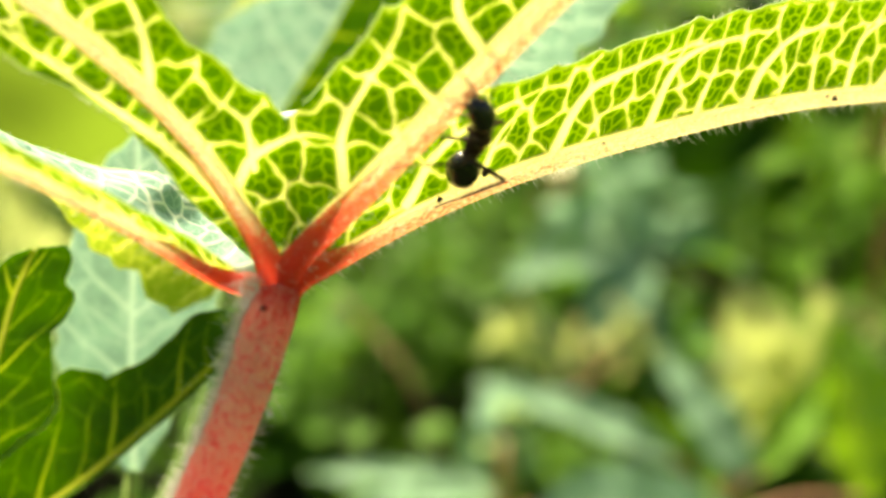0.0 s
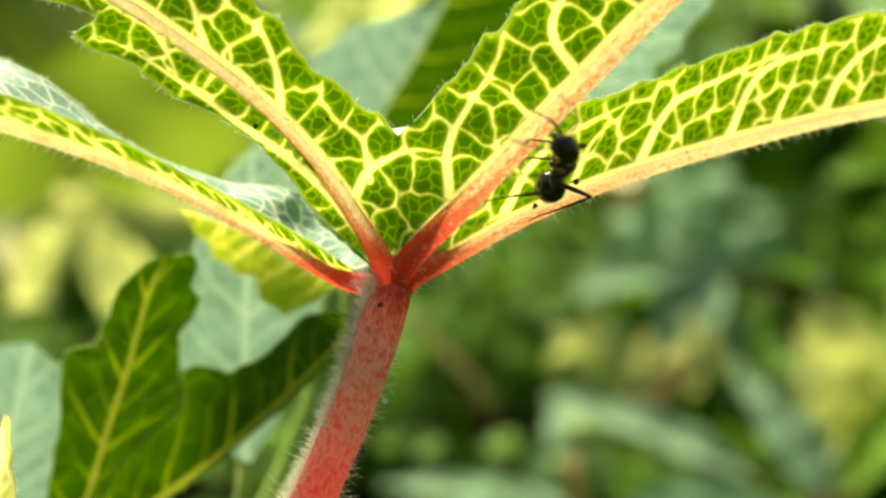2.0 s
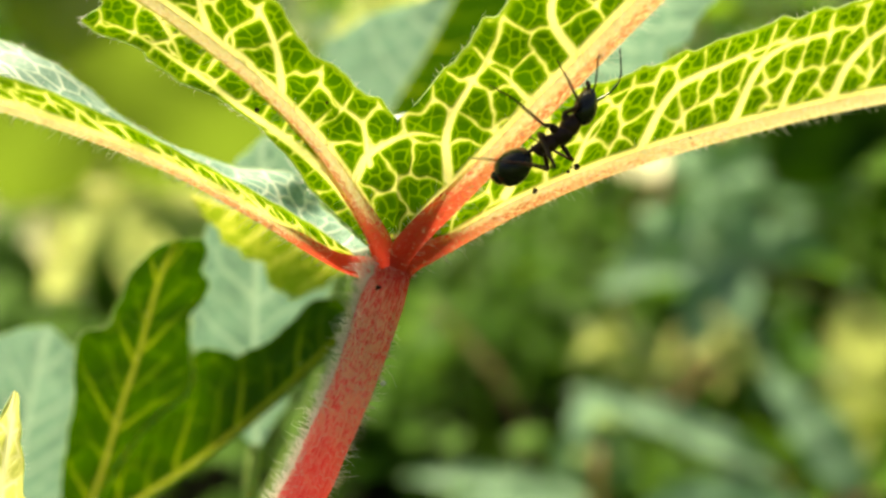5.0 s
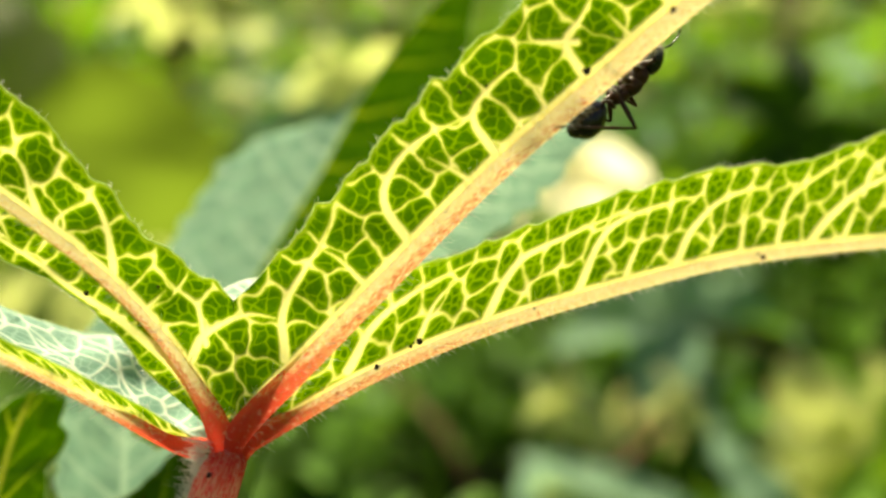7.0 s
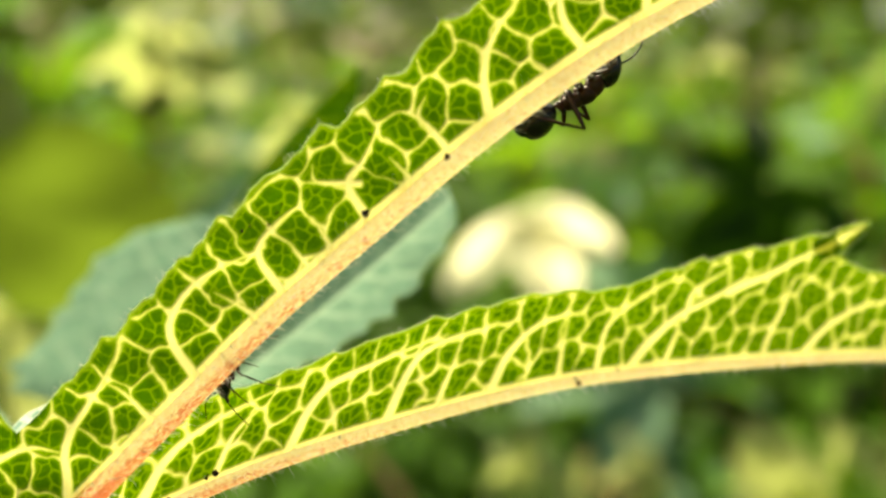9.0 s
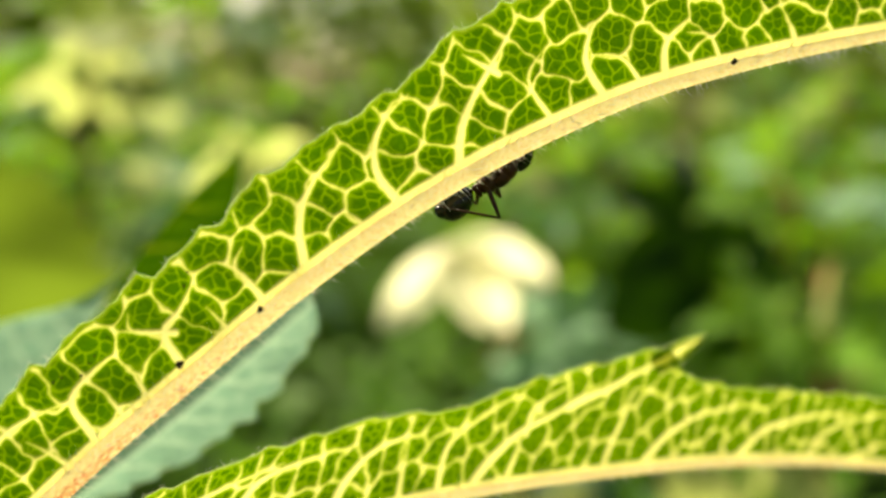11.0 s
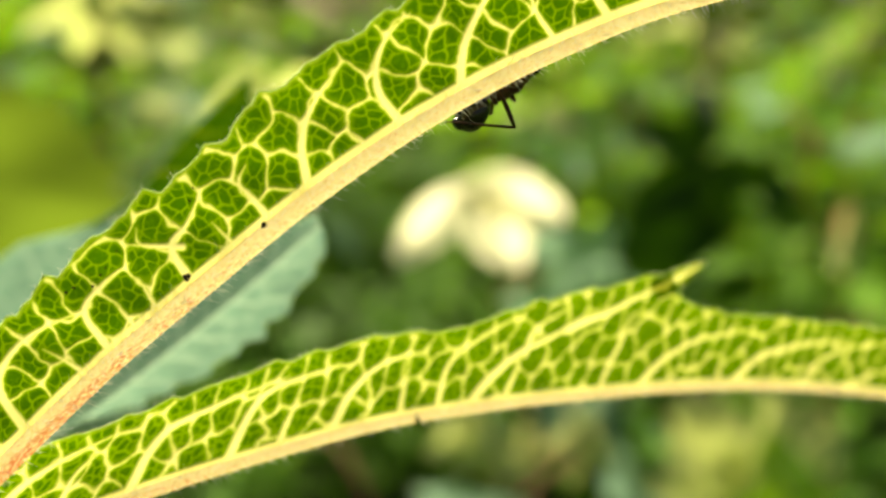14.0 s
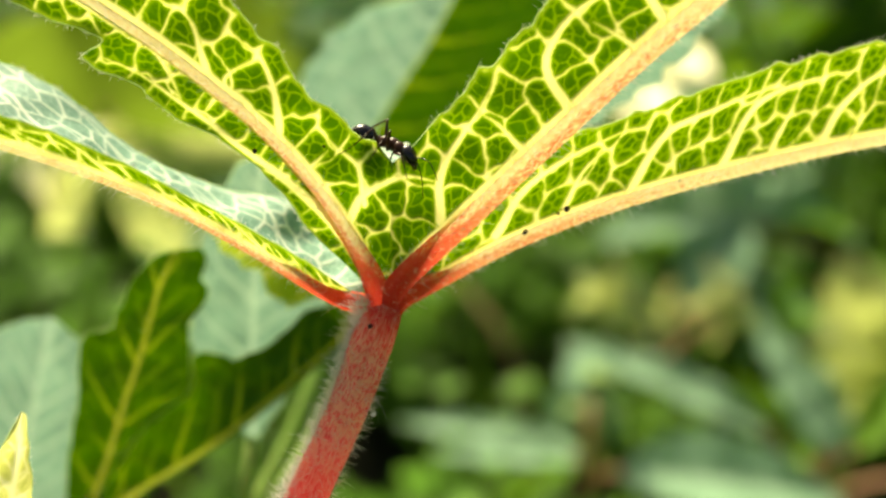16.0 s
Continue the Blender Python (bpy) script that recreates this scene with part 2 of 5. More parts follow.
M_GRASS = plain("grass_blade", (0.08, 0.20, 0.02), (0.16, 0.30, 0.05), 30.0, 0.5, 0.35, (0.2, 0.4, 0.03), per_object=0.7)
M_SOIL = plain("soil", (0.010, 0.010, 0.005), (0.026, 0.022, 0.012), 9.0, 0.9, bump=0.8, depth=0.02)
M_WOOD_FAR = plain("far_foliage", (0.16, 0.27, 0.03), (0.32, 0.43, 0.08), 3.0, 0.6, 0.3, (0.38, 0.52, 0.05), depth=0.01, per_object=0.6)


# ---------------------------------------------------------------- mesh helpers
def link_mesh(name, verts, faces, material, parent=None, label="", smooth=True, attrs=None):
    me = bpy.data.meshes.new(name)
    me.from_pydata([tuple(map(float, v)) for v in verts], [], faces)
    if smooth:
        me.polygons.foreach_set("use_smooth", [True] * len(me.polygons))
    for key, values in (attrs or {}).items():
        a = me.attributes.new(key, "FLOAT", "POINT")
        a.data.foreach_set("value", np.asarray(values, dtype=np.float32))
    me.materials.append(material)
    me.update()
    ob = new(name, me)
    if parent is not None:
        ob.parent = parent
    if label:
        tagged(ob, label)
    return ob


def part(name, bm, material, parent, label="", smooth=True):
    me = bpy.data.meshes.new(name)
    bm.to_mesh(me)
    bm.free()
    if smooth:
        me.polygons.foreach_set("use_smooth", [True] * len(me.polygons))
    me.materials.append(material)
    ob = new(name, me)
    ob.parent = parent
    if label:
        tagged(ob, label)
    return ob


def curve(points, n):
    """n points at even steps along a smooth curve through the given ones."""
    p = np.asarray(points, dtype=float)
    q = np.vstack([2 * p[0] - p[1], p, 2 * p[-1] - p[-2]])
    fine = []
    for i in range(1, len(q) - 2):
        t = np.linspace(0, 1, 24, endpoint=False)[:, None]
        a, b, c, d = q[i - 1], q[i], q[i + 1], q[i + 2]
        fine.append(0.5 * (2 * b + (c - a) * t + (2 * a - 5 * b + 4 * c - d) * t ** 2 + (3 * b - a - 3 * c + d) * t ** 3))
    fine = np.vstack([*fine, p[-1:]])
    s = np.concatenate([[0], np.cumsum(np.linalg.norm(np.diff(fine, axis=0), axis=1))])
    at = np.linspace(0, s[-1], n)
    return np.stack([np.interp(at, s, fine[:, k]) for k in range(3)], 1), s[-1]


def thickness(points, radii, n):
    """Radii given at the curve's own points, spread over n even steps."""
    p = np.asarray(points, dtype=float)
    s = np.concatenate([[0], np.cumsum(np.linalg.norm(np.diff(p, axis=0), axis=1))])
    if len(radii) != len(p):
        return np.interp(np.linspace(0, 1, n), np.linspace(0, 1, len(radii)), radii)
    return np.interp(np.linspace(0, s[-1], n), s, radii)


def tube_data(points, radii, sides=10, n=40, flat=1.0, up=(0, -1, 0), closed=True):
    """A round bar along a curve: vertices, faces, and the length along and turn round it at each vertex."""
    c, length = curve(points, n)
    r = thickness(points, radii, n)
    tan = np.gradient(c, axis=0)
    tan /= np.linalg.norm(tan, axis=1)[:, None] + 1e-12
    side = np.cross(tan, np.asarray(up, float))
    side /= np.linalg.norm(side, axis=1)[:, None] + 1e-12
    top = np.cross(side, tan)
    a = np.arange(sides) * 2 * math.pi / sides
    ring = c[:, None] + r[:, None, None] * (np.cos(a)[None, :, None] * side[:, None] + flat * np.sin(a)[None, :, None] * top[:, None])
    verts = ring.reshape(-1, 3)
    faces = [(i * sides + j, i * sides + (j + 1) % sides, (i + 1) * sides + (j + 1) % sides, (i + 1) * sides + j)
             for i in range(n - 1) for j in range(sides)]
    if closed:
        faces += [tuple(range(sides))[::-1], tuple((n - 1) * sides + j for j in range(sides))]
    along = np.repeat(np.linspace(0, length, n), sides)
    around = np.tile(0.5 + 0.5 * np.cos(a), n)
    return verts, faces, along, around, (c, tan, side, top, r)


def tube(name, points, radii, material, parent=None, label="", sides=10, n=24, flat=1.0, up=(0, -1, 0.01)):
    v, f, along, around, _ = tube_data(points, radii, sides, n, flat, up)
    return link_mesh(name, v, f, material, parent, label, True, {"along": along, "around": around})


def hair_mesh(name, roots, ways, lengths, thick, material, parent, label, rng):
    """Fine tapered hairs, each a bent three-sided spike."""
    verts, faces = [], []
    for p, w, h in zip(roots, ways, lengths):
        w = w / (np.linalg.norm(w) + 1e-12)
        a = np.cross(w, (0.3, 0.5, 0.8))
        a /= np.linalg.norm(a) + 1e-12
        b = np.cross(w, a)
        bend = (a * rng.normal(0, 0.22) + b * rng.normal(0, 0.22)) * h
        k = len(verts)
        for u, r in ((0.0, thick), (0.55, thick * 0.6)):
            m = p + w * h * u + bend * u * u
            for j in range(3):
                ang = j * 2.0944
                verts.append(m + r * (math.cos(ang) * a + math.sin(ang) * b))
        verts.append(p + w * h + bend)
        for j in range(3):
            q = (j + 1) % 3
            faces += [(k + j, k + q, k + 3 + q, k + 3 + j), (k + 3 + j, k + 3 + q, k + 6)]
    ob = link_mesh(name, verts, faces, material, parent, label, True)
    return tagged(ob, kind="stuff")


# ---------------------------------------------------------------- net of veins
def cells(points, size, seed, jitter=0.42):
    """Distance of 2D points to the nearest border of cells about 'size' across."""
    rng = np.random.RandomState(seed)
    table = rng.uniform(0.5 - jitter, 0.5 + jitter, (128, 128, 2))
    q = points / size
    home = np.floor(q).astype(int)
    best = np.full(len(q), 1e9)
    own = np.zeros_like(q)
    around = [np.array(o) for o in itertools.product((-2, -1, 0, 1, 2), repeat=2)]
    seeds = []
    for o in around:
        g = home + o
        s = g + table[g[:, 0] % 128, g[:, 1] % 128]
        seeds.append(s)
        d = ((q - s) ** 2).sum(1)
        near = d < best
        best[near] = d[near]
        own[near] = s[near]
    border = np.full(len(q), 1e9)
    for s in seeds:
        gap = np.sqrt(((s - own) ** 2).sum(1))
        other = gap > 1e-6
        d = np.full(len(q), 1e9)
        d[other] = (((q - s) ** 2).sum(1)[other] - best[other]) / (2 * gap[other])
        border = np.minimum(border, d)
    return border * size


def scattered(lo, hi, size, seed, jitter):
    """Points about 'size' apart between lo and hi, the same ones for every call that covers a place."""
    table = np.random.RandomState(seed).uniform(-jitter, jitter, (97, 89, 2))
    i, j = np.meshgrid(np.arange(int(lo[0] / size) - 2, int(hi[0] / size) + 3), np.arange(int(lo[1] / size) - 2, int(hi[1] / size) + 3), indexing="ij")
    s = np.stack([i, j + 0.5 * (i % 2)], -1) + table[i % 97, j % 89]
    return s.reshape(-1, 2) * size


def apart(points, others):
    """Distance of each 2D point to the nearest of the others."""
    out = np.full(len(points), 99.0)
    if len(others):
        for a in range(0, len(points), 2000):
            out[a:a + 2000] = np.sqrt(((points[a:a + 2000, None] - others[None]) ** 2).sum(2)).min(1)
    return out


def vein_net(points, size, veins, seed, soft=7.0, grain=None):
    """Distance to the borders of the net's cells and of the small cells inside them.
    Seeds lie in pairs on both sides of the given veins, so that these run between cells."""
    if grain:   # cells drawn out along one direction: (degrees, share of their length kept while sorting)
        u = np.array((math.cos(radians(grain[0])), math.sin(radians(grain[0]))))
        press = np.eye(2) - (1 - grain[1]) * np.outer(u, u)
        points = points @ press
        veins = [(half, *(tuple(np.array(q) @ press) for q in path)) for half, *path in veins]
    lo, hi = points.min(0) - size, points.max(0) + size
    pairs = []
    rng = np.random.RandomState(seed)
    for half, *path in veins:
        c, length = curve([(x, 0.0, z) for x, z in path], 60)
        count = max(1, int(round(length / (size * 0.95))))
        for k in range(count):
            at = int((k + 0.5 + rng.uniform(-0.12, 0.12)) / count * 59)
            q, w = c[at], c[min(59, at + 1)] - c[max(0, at - 1)]
            w = np.array((-w[2], w[0])) / (math.hypot(w[0], w[2]) + 1e-9)
            pairs += [q[[0, 2]] + w * size * 0.52, q[[0, 2]] - w * size * 0.52]
    pairs = np.array(pairs)
    keep = np.ones(len(pairs), bool)
    for k in range(2, len(pairs), 2):   # a pair that crowds an earlier one is left out
        if min(apart(pairs[k:k + 2], pairs[:k][keep[:k]])) < size * 0.55:
            keep[k:k + 2] = False
    pairs = pairs[keep & (path_distance(pairs, veins) > 0.2)]
    s = scattered(lo, hi, size, seed, 0.22)
    s = s[apart(s, pairs) > size * 0.78]
    s = np.vstack([s, pairs])
    small = scattered(lo, hi, size * 0.37, seed + 1, 0.30)
    home = np.concatenate([((small[a:a + 1000, None] - s[None]) ** 2).sum(2).argmin(1) for a in range(0, len(small), 1000)])
    net, tiny = np.empty(len(points)), np.empty(len(points))
    for a in range(0, len(points), 3000):
        q = points[a:a + 3000]
        row = np.arange(len(q))
        mid, reach = (q.min(0) + q.max(0)) / 2, (q.max(0) - q.min(0)) / 2
        pick = np.nonzero((np.abs(s - mid) < reach + 2.5 * size).all(1))[0]
        near = s[pick]
        d = ((q[:, None] - near[None]) ** 2).sum(2)
        k = d.argmin(1)
        gap = np.sqrt(((near[None] - near[k][:, None]) ** 2).sum(2))
        b = (d - d[row, k][:, None]) / np.maximum(2 * gap, 1e-6)
        b[row, k] = 9.0
        net[a:a + 3000] = -np.log(np.exp(-soft * b).sum(1)) / soft
        pick2 = np.nonzero((np.abs(small - mid) < reach + 1.5 * size).all(1))[0]
        near2 = small[pick2]
        d = ((q[:, None] - near2[None]) ** 2).sum(2) + 1e4 * (home[pick2][None] != pick[k][:, None])
        k2 = d.argmin(1)
        gap = np.sqrt(((near2[None] - near2[k2][:, None]) ** 2).sum(2))
        b = (d - d[row, k2][:, None]) / np.maximum(2 * gap, 1e-6)
        b[row, k2] = 9.0
        tiny[a:a + 3000] = b.min(1)
    return net, tiny


def path_distance(points, veins):
    """Distance of 2D points to the nearest of the vein paths, less the vein's half width there."""
    best = np.full(len(points), 99.0)
    for half, *path in veins:
        (ax, az), (bx, bz) = path[:2]
        k = (0.8 if half > 0.25 else 0.05) / math.hypot(ax - bx, az - bz)
        path = [(ax + k * (ax - bx), az + k * (az - bz)), *path]
        c, _ = curve([(x, 0.0, z) for x, z in path], 18)
        for a, (x, _, z) in enumerate(c[:-1]):
            ex, ez = c[a + 1][0] - x, c[a + 1][2] - z
            t = np.clip(((points[:, 0] - x) * ex + (points[:, 1] - z) * ez) / (ex * ex + ez * ez), 0, 1)
            d = np.hypot(points[:, 0] - x - t * ex, points[:, 1] - z - t * ez)
            best = np.minimum(best, d - half * (1.12 - 1.05 * ((a + t) / 17) ** 1.3))
    return best


def wobble(points, size, amount, seed):
    rng = np.random.RandomState(seed)
    out = points.copy()
    for k in range(4):
        way = rng.normal(0, 1, (2, 2)) / size
        phase = rng.uniform(0, 6.28, 2)
        out[:, 0] += amount / 2 * np.sin(points @ way[0] * 2.2 + phase[0])
        out[:, 1] += amount / 2 * np.sin(points @ way[1] * 2.2 + phase[1])
    return out


# paths of the larger side veins: half width, then (x, z) in mm from the rib outwards
VEINS_MID_BASE = [
    (0.40, (4.8, 6.7), (4.7, 9.1), (5.5, 11.4), (7.7, 14.8), (9.0, 17.5)),
    (0.27, (10.9, 12.3), (9.2, 14.0), (7.7, 14.8)),
    (0.40, (14.6, 15.6), (13.0, 17.9), (13.1, 20.0), (15.2, 22.8), (19.5, 25.0)),
    (0.27, (19.7, 19.9), (17.9, 21.0), (16.3, 21.8)),
    (0.40, (21.5, 22.0), (19.7, 24.8), (21.0, 27.1), (23.2, 28.9)),
    (0.27, (23.6, 23.9), (21.7, 26.0)),
    (0.27, (25.2, 25.5), (23.7, 27.7)),
    (0.40, (28.0, 27.6), (26.5, 30.3), (27.6, 32.0), (28.6, 34.1)),
    (0.27, (26.5, 30.3), (24.1, 30.4), (23.8, 31.7)),
    (0.27, (31.5, 30.4), (29.6, 32.2)),
    (0.40, (34.6, 32.0), (32.8, 34.2), (31.7, 35.4), (32.2, 36.8)),
]
VEINS_MID_TIP = [
    (0.40, (37.0, 35.3), (36.5, 38.5), (37.3, 41.5), (39.4, 44.6)),
    (0.27, (41.8, 38.4), (39.8, 39.8)),
    (0.40, (44.4, 40.1), (42.4, 42.5), (42.2, 45.1), (43.2, 47.2), (44.7, 48.7)),
    (0.40, (48.8, 42.6), (49.0, 46.6), (51.1, 51.0), (53.6, 55.6)),
    (0.27, (56.5, 47.1), (54.3, 50.3), (55.8, 53.1)),
    (0.40, (61.0, 49.1), (59.2, 52.0), (59.6, 54.7), (61.1, 56.1)),
    (0.27, (64.1, 50.5), (62.2, 52.5), (59.2, 52.6)),
    (0.40, (66.2, 51.5), (66.4, 54.2), (68.6, 56.5)),
    (0.27, (71.3, 52.9), (70.3, 54.9), (68.2, 55.0)),
    (0.40, (78.6, 55.1), (77.8, 57.4)),
    (0.27, (51.1, 51.0), (48.9, 52.0)),
]
VEINS_RIGHT_BASE = [
    (0.40, (10.1, 4.8), (11.8, 7.6), (14.8, 10.2), (20.8, 13.1)),
    (0.27, (15.7, 6.4), (17.1, 9.4), (19.8, 11.9)),
    (0.40, (21.8, 8.3), (23.5, 11.5), (26.5, 13.9), (35.5, 17.2)),
    (0.40, (30.0, 10.1), (31.8, 13.7), (34.2, 16.2), (41.1, 18.1)),
    (0.27, (34.6, 11.4), (36.1, 14.9), (36.9, 17.0)),
    (0.40, (39.7, 12.4), (41.3, 15.3), (43.8, 17.5), (49.0, 19.1)),
    (0.27, (45.9, 12.8), (46.6, 15.9), (47.1, 18.4)),
    (0.27, (49.8, 13.3), (50.8, 17.1), (53.8, 19.6), (57.8, 21.8)),
    (0.46, (53.2, 13.3), (56.8, 17.1), (61.6, 19.6), (68.3, 23.0)),
]
VEINS_RIGHT_TIP = [
    (0.42, (64.4, 20.6), (70.2, 22.9), (77.0, 26.1)),
    (0.27, (67.5, 13.8), (69.7, 18.4), (71.7, 21.8), (75.4, 21.0)),
    (0.40, (71.5, 13.4), (75.9, 17.1), (80.1, 18.7), (85.8, 19.4)),
    (0.40, (83.5, 13.4), (87.4, 16.3), (92.6, 17.6), (99.6, 17.9)),
    (0.27, (93.2, 13.4), (97.3, 16.4), (104.1, 17.3)),
    (0.40, (97.1, 12.1), (105.5, 14.1)),
    (0.27, (59.4, 18.6), (60.3, 20.8), (64.3, 22.9)),
    (0.27, (57.3, 14.7), (58.8, 18.1)),
]
VEINS_LEFT = [
    (0.40, (-2.5, 6.2), (-1.6, 7.8), (0.5, 9.0), (2.4, 9.5), (4.7, 9.1)),
    (0.27, (-1.6, 7.8), (-2.0, 10.3), (-3.9, 11.9), (-5.1, 13.5)),
    (0.27, (-6.0, 10.0), (-4.4, 11.5)),
    (0.40, (-8.4, 12.1), (-8.3, 14.4), (-8.8, 17.0), (-9.9, 19.2), (-11.6, 20.5)),
    (0.27, (-11.2, 15.6), (-12.6, 17.0), (-10.3, 18.7)),
    (0.40, (-13.9, 17.4), (-14.3, 19.3), (-14.8, 21.0), (-15.7, 22.5)),
    (0.27, (-18.7, 20.3), (-19.5, 22.4)),
]
VEINS_LEFT_LOW = [
    (0.44, (-2.1, 2.5), (-5.1, 6.5), (-8.6, 9.5), (-12.1, 12.1), (-16.0, 15.0), (-19.5, 17.3), (-22.4, 18.6)),
    (0.27, (-13.2, 15.8), (-14.7, 14.1)),
    (0.27, (-18.1, 19.4), (-16.8, 16.8), (-16.0, 15.0)),
    (0.27, (-8.6, 9.5), (-10.4, 10.0)),
]


def blade(name, rib, edge, material, parent, label, seed, spacing=6.0, lean=0.45, bow=0.25, cell=2.5, stretch=1.0,
          tooth=0.5, tooth_every=5.5, step=0.16, bulge=0.25, wide_veins=0.30, start=0.06, turn=1.0, net_half=0.115, first=0.5, hairy=2.2, veins=None, relief=1.0, rib_zone=0.3, inset=0.0, grain=None):
    """One half of a leaf lobe, between its rib and its margin (mm). The net of veins stands proud of the blade."""
    rng = np.random.RandomState(seed)
    _, length = curve(rib, 10)
    n = int(length / step)
    r, length = curve(rib, n)
    e, elength = curve(edge, n)
    width = np.linalg.norm(e - r, axis=1)
    m = max(12, int(np.percentile(width, 90) / step))
    # teeth of the margin
    s = np.linspace(0, elength, n)
    out = (e - r) / (width[:, None] + 1e-9)
    knots = np.cumsum(rng.uniform(0.6, 1.4, 60)) * tooth_every
    k = np.searchsorted(knots, s)
    lo = np.where(k > 0, knots[np.maximum(k - 1, 0)], 0.0)
    phase = (s - lo) / (knots[np.minimum(k, 59)] - lo)
    rise = np.where(phase < 0.8, phase / 0.8, (1 - phase) / 0.2)
    big = rng.uniform(0.4, 1.2, 61)[np.minimum(k, 59)]
    wave = 0.25 * np.sin(s * 1.9 + seed) + 0.15 * np.sin(s * 4.3 + 2 * seed)
    fade = np.clip((np.arange(n) / n - start) / 0.05, 0, 1) * np.clip(width / 3.0, 0, 1)
    e = e + out * (fade * tooth * (rise * big + wave * 0.5))[:, None]
    width = np.linalg.norm(e - r, axis=1)
    grow = np.clip(np.arange(n) / n * 12, 0, 1) * np.clip(12 - 12 * np.arange(n) / n, 0, 1)
    free_rib = np.minimum(inset * (1 - 0.5 * np.arange(n) / n), 0.3 * width) * grow      # strip left to the rib
    r = r + out * free_rib[:, None]
    width = np.linalg.norm(e - r, axis=1)
    v = np.linspace(0, 1, m)
    P = r[:, None] * (1 - v)[None, :, None] + e[:, None] * v[None, :, None]
    U = np.repeat(np.linspace(0, length, n)[:, None], m, 1)
    V = v[None, :] * width[:, None] + free_rib[:, None]
    flat = P.reshape(-1, 3)
    u, w = U.ravel(), V.ravel()
    vv = np.tile(v, n)
    W = np.repeat(width, m)
    # side veins that leave the rib and bow towards the tip
    main = np.full(len(u), 9.0)
    if veins:
        main = path_distance(flat[:, [0, 2]], veins)
    if veins is None:
        place = spacing * first
        count = 0
        while place < length:
            slope = lean * rng.uniform(0.8, 1.25)
            line = place + slope * w + bow * w * w / np.maximum(W, 3.0) + 0.15 * np.sin(w * 1.7 + count)
            half = wide_veins * (1.0 - 0.72 * vv)
            reach = 0.62 if count % 2 else 0.97
            d = np.abs(u - line) / math.sqrt(1 + slope * slope) - half * (1.0 if count % 2 == 0 else 0.5)
            main = np.minimum(main, np.where(vv < reach, d, d + (vv - reach) * 6.0))
            place += spacing * rng.uniform(0.42, 0.62)
            count += 1
    main = np.minimum(main, w - rib_zone)
    if veins:
        ground = flat[:, [0, 2]]
        net, tiny = vein_net(wobble(wobble(ground, 2.0, 0.20, 5), 0.8, 0.10, 6), cell, veins, 11, 7.0, grain)
        tone = np.sin(ground[:, 0] * 1.1 + seed) * np.sin(ground[:, 1] * 1.3 + 2 * seed)
    else:
        plan = wobble(np.stack([u - 0.35 * lean * w, w / stretch], 1), 4.0, 0.5, seed)
        net, tiny = cells(plan, cell, seed + 3), cells(plan, cell * 0.42, 12)
        tone = np.sin(plan[:, 0] * 1.1 + seed) * np.sin(plan[:, 1] * 1.3 + 2 * seed)
    free = np.repeat(np.clip((np.arange(n) / n - start) / 0.02, 0, 1), m)
    rim = (1 - vv) * W + 3.0 * (1 - free)
    net = net - net_half * (0.85 + 0.35 * tone) + 0.35 * np.clip(0.5 - rim, 0, 1)
    tiny = tiny + 0.3 * np.clip(0.4 - rim, 0, 1)
    rim = (1 - vv) * W
    main = np.minimum(main, net)
    thin = np.minimum(tiny, main + 0.1) - 0.03
    # relief: veins proud towards the viewer's side, flesh swelling between, margin rolled back
    ridge = np.clip((0.18 - main) / 0.36, 0, 1)
    ridge = ridge * ridge * (3 - 2 * ridge)
    ridge2 = np.clip((0.12 - thin) / 0.2, 0, 1)
    du = np.gradient(P, axis=0).reshape(-1, 3)
    dv = np.gradient(P, axis=1).reshape(-1, 3)
    nor = np.cross(du, dv)
    nor /= np.linalg.norm(nor, axis=1)[:, None] + 1e-12
    nor *= np.where(nor[:, 1] > 0, -1, 1)[:, None] * turn
    lift = relief * 0.07 * ridge * np.clip(rim / 1.0, 0.15, 1) + 0.012 * ridge2 - bulge * np.sin(np.clip(vv, 0, 1) * math.pi) * np.clip(W / 8, 0, 1)
    lift += 0.05 * free * np.clip(1 - rim / 0.9, 0, 1) ** 2
    lift *= 1 - (1 - free) * np.clip(1.3 - rim, 0, 1)
    rim = rim + 3.0 * (1 - free)
    lift += relief * 0.18 * np.sin(u * 0.9 + w * 0.5 + seed) * np.sin(vv * math.pi)
    flat = flat + nor * lift[:, None]
    idx = np.arange(n * m).reshape(n, m)
    faces = np.stack([idx[:-1, :-1], idx[1:, :-1], idx[1:, 1:], idx[:-1, 1:]], -1).reshape(-1, 4).tolist()
    ob = link_mesh(name, flat * MM, faces, material, parent, label, True, {"vein_main": main, "vein_fine": thin, "rim": rim})
    border = flat.reshape(n, m, 3)[:, -1]
    # the thick pale rim of the margin
    v2, f2, al, ar, _ = tube_data(border[int(n * start)::3] * MM, [0.035 * MM], 6, max(20, n // 3))
    link_mesh("margin", v2, f2, M_MARGIN, ob, "pale thickened leaf margin", True, {"along": al, "around": ar})
    hs = rng.randint(int(n * start), n, int(elength * hairy))
    ways = out[hs] + rng.normal(0, 0.35, (len(hs), 3))
    hair_mesh("hairs", border[hs] * MM, ways, rng.uniform(0.15, 0.7, len(hs)) * MM, 0.019 * MM, M_HAIR, ob, "fine pale hairs on the margin", rng)
    return ob


M_MARGIN = plain("leaf_margin", (0.62, 0.78, 0.42), (0.82, 0.92, 0.62), 500.0, 0.5, 0.85)


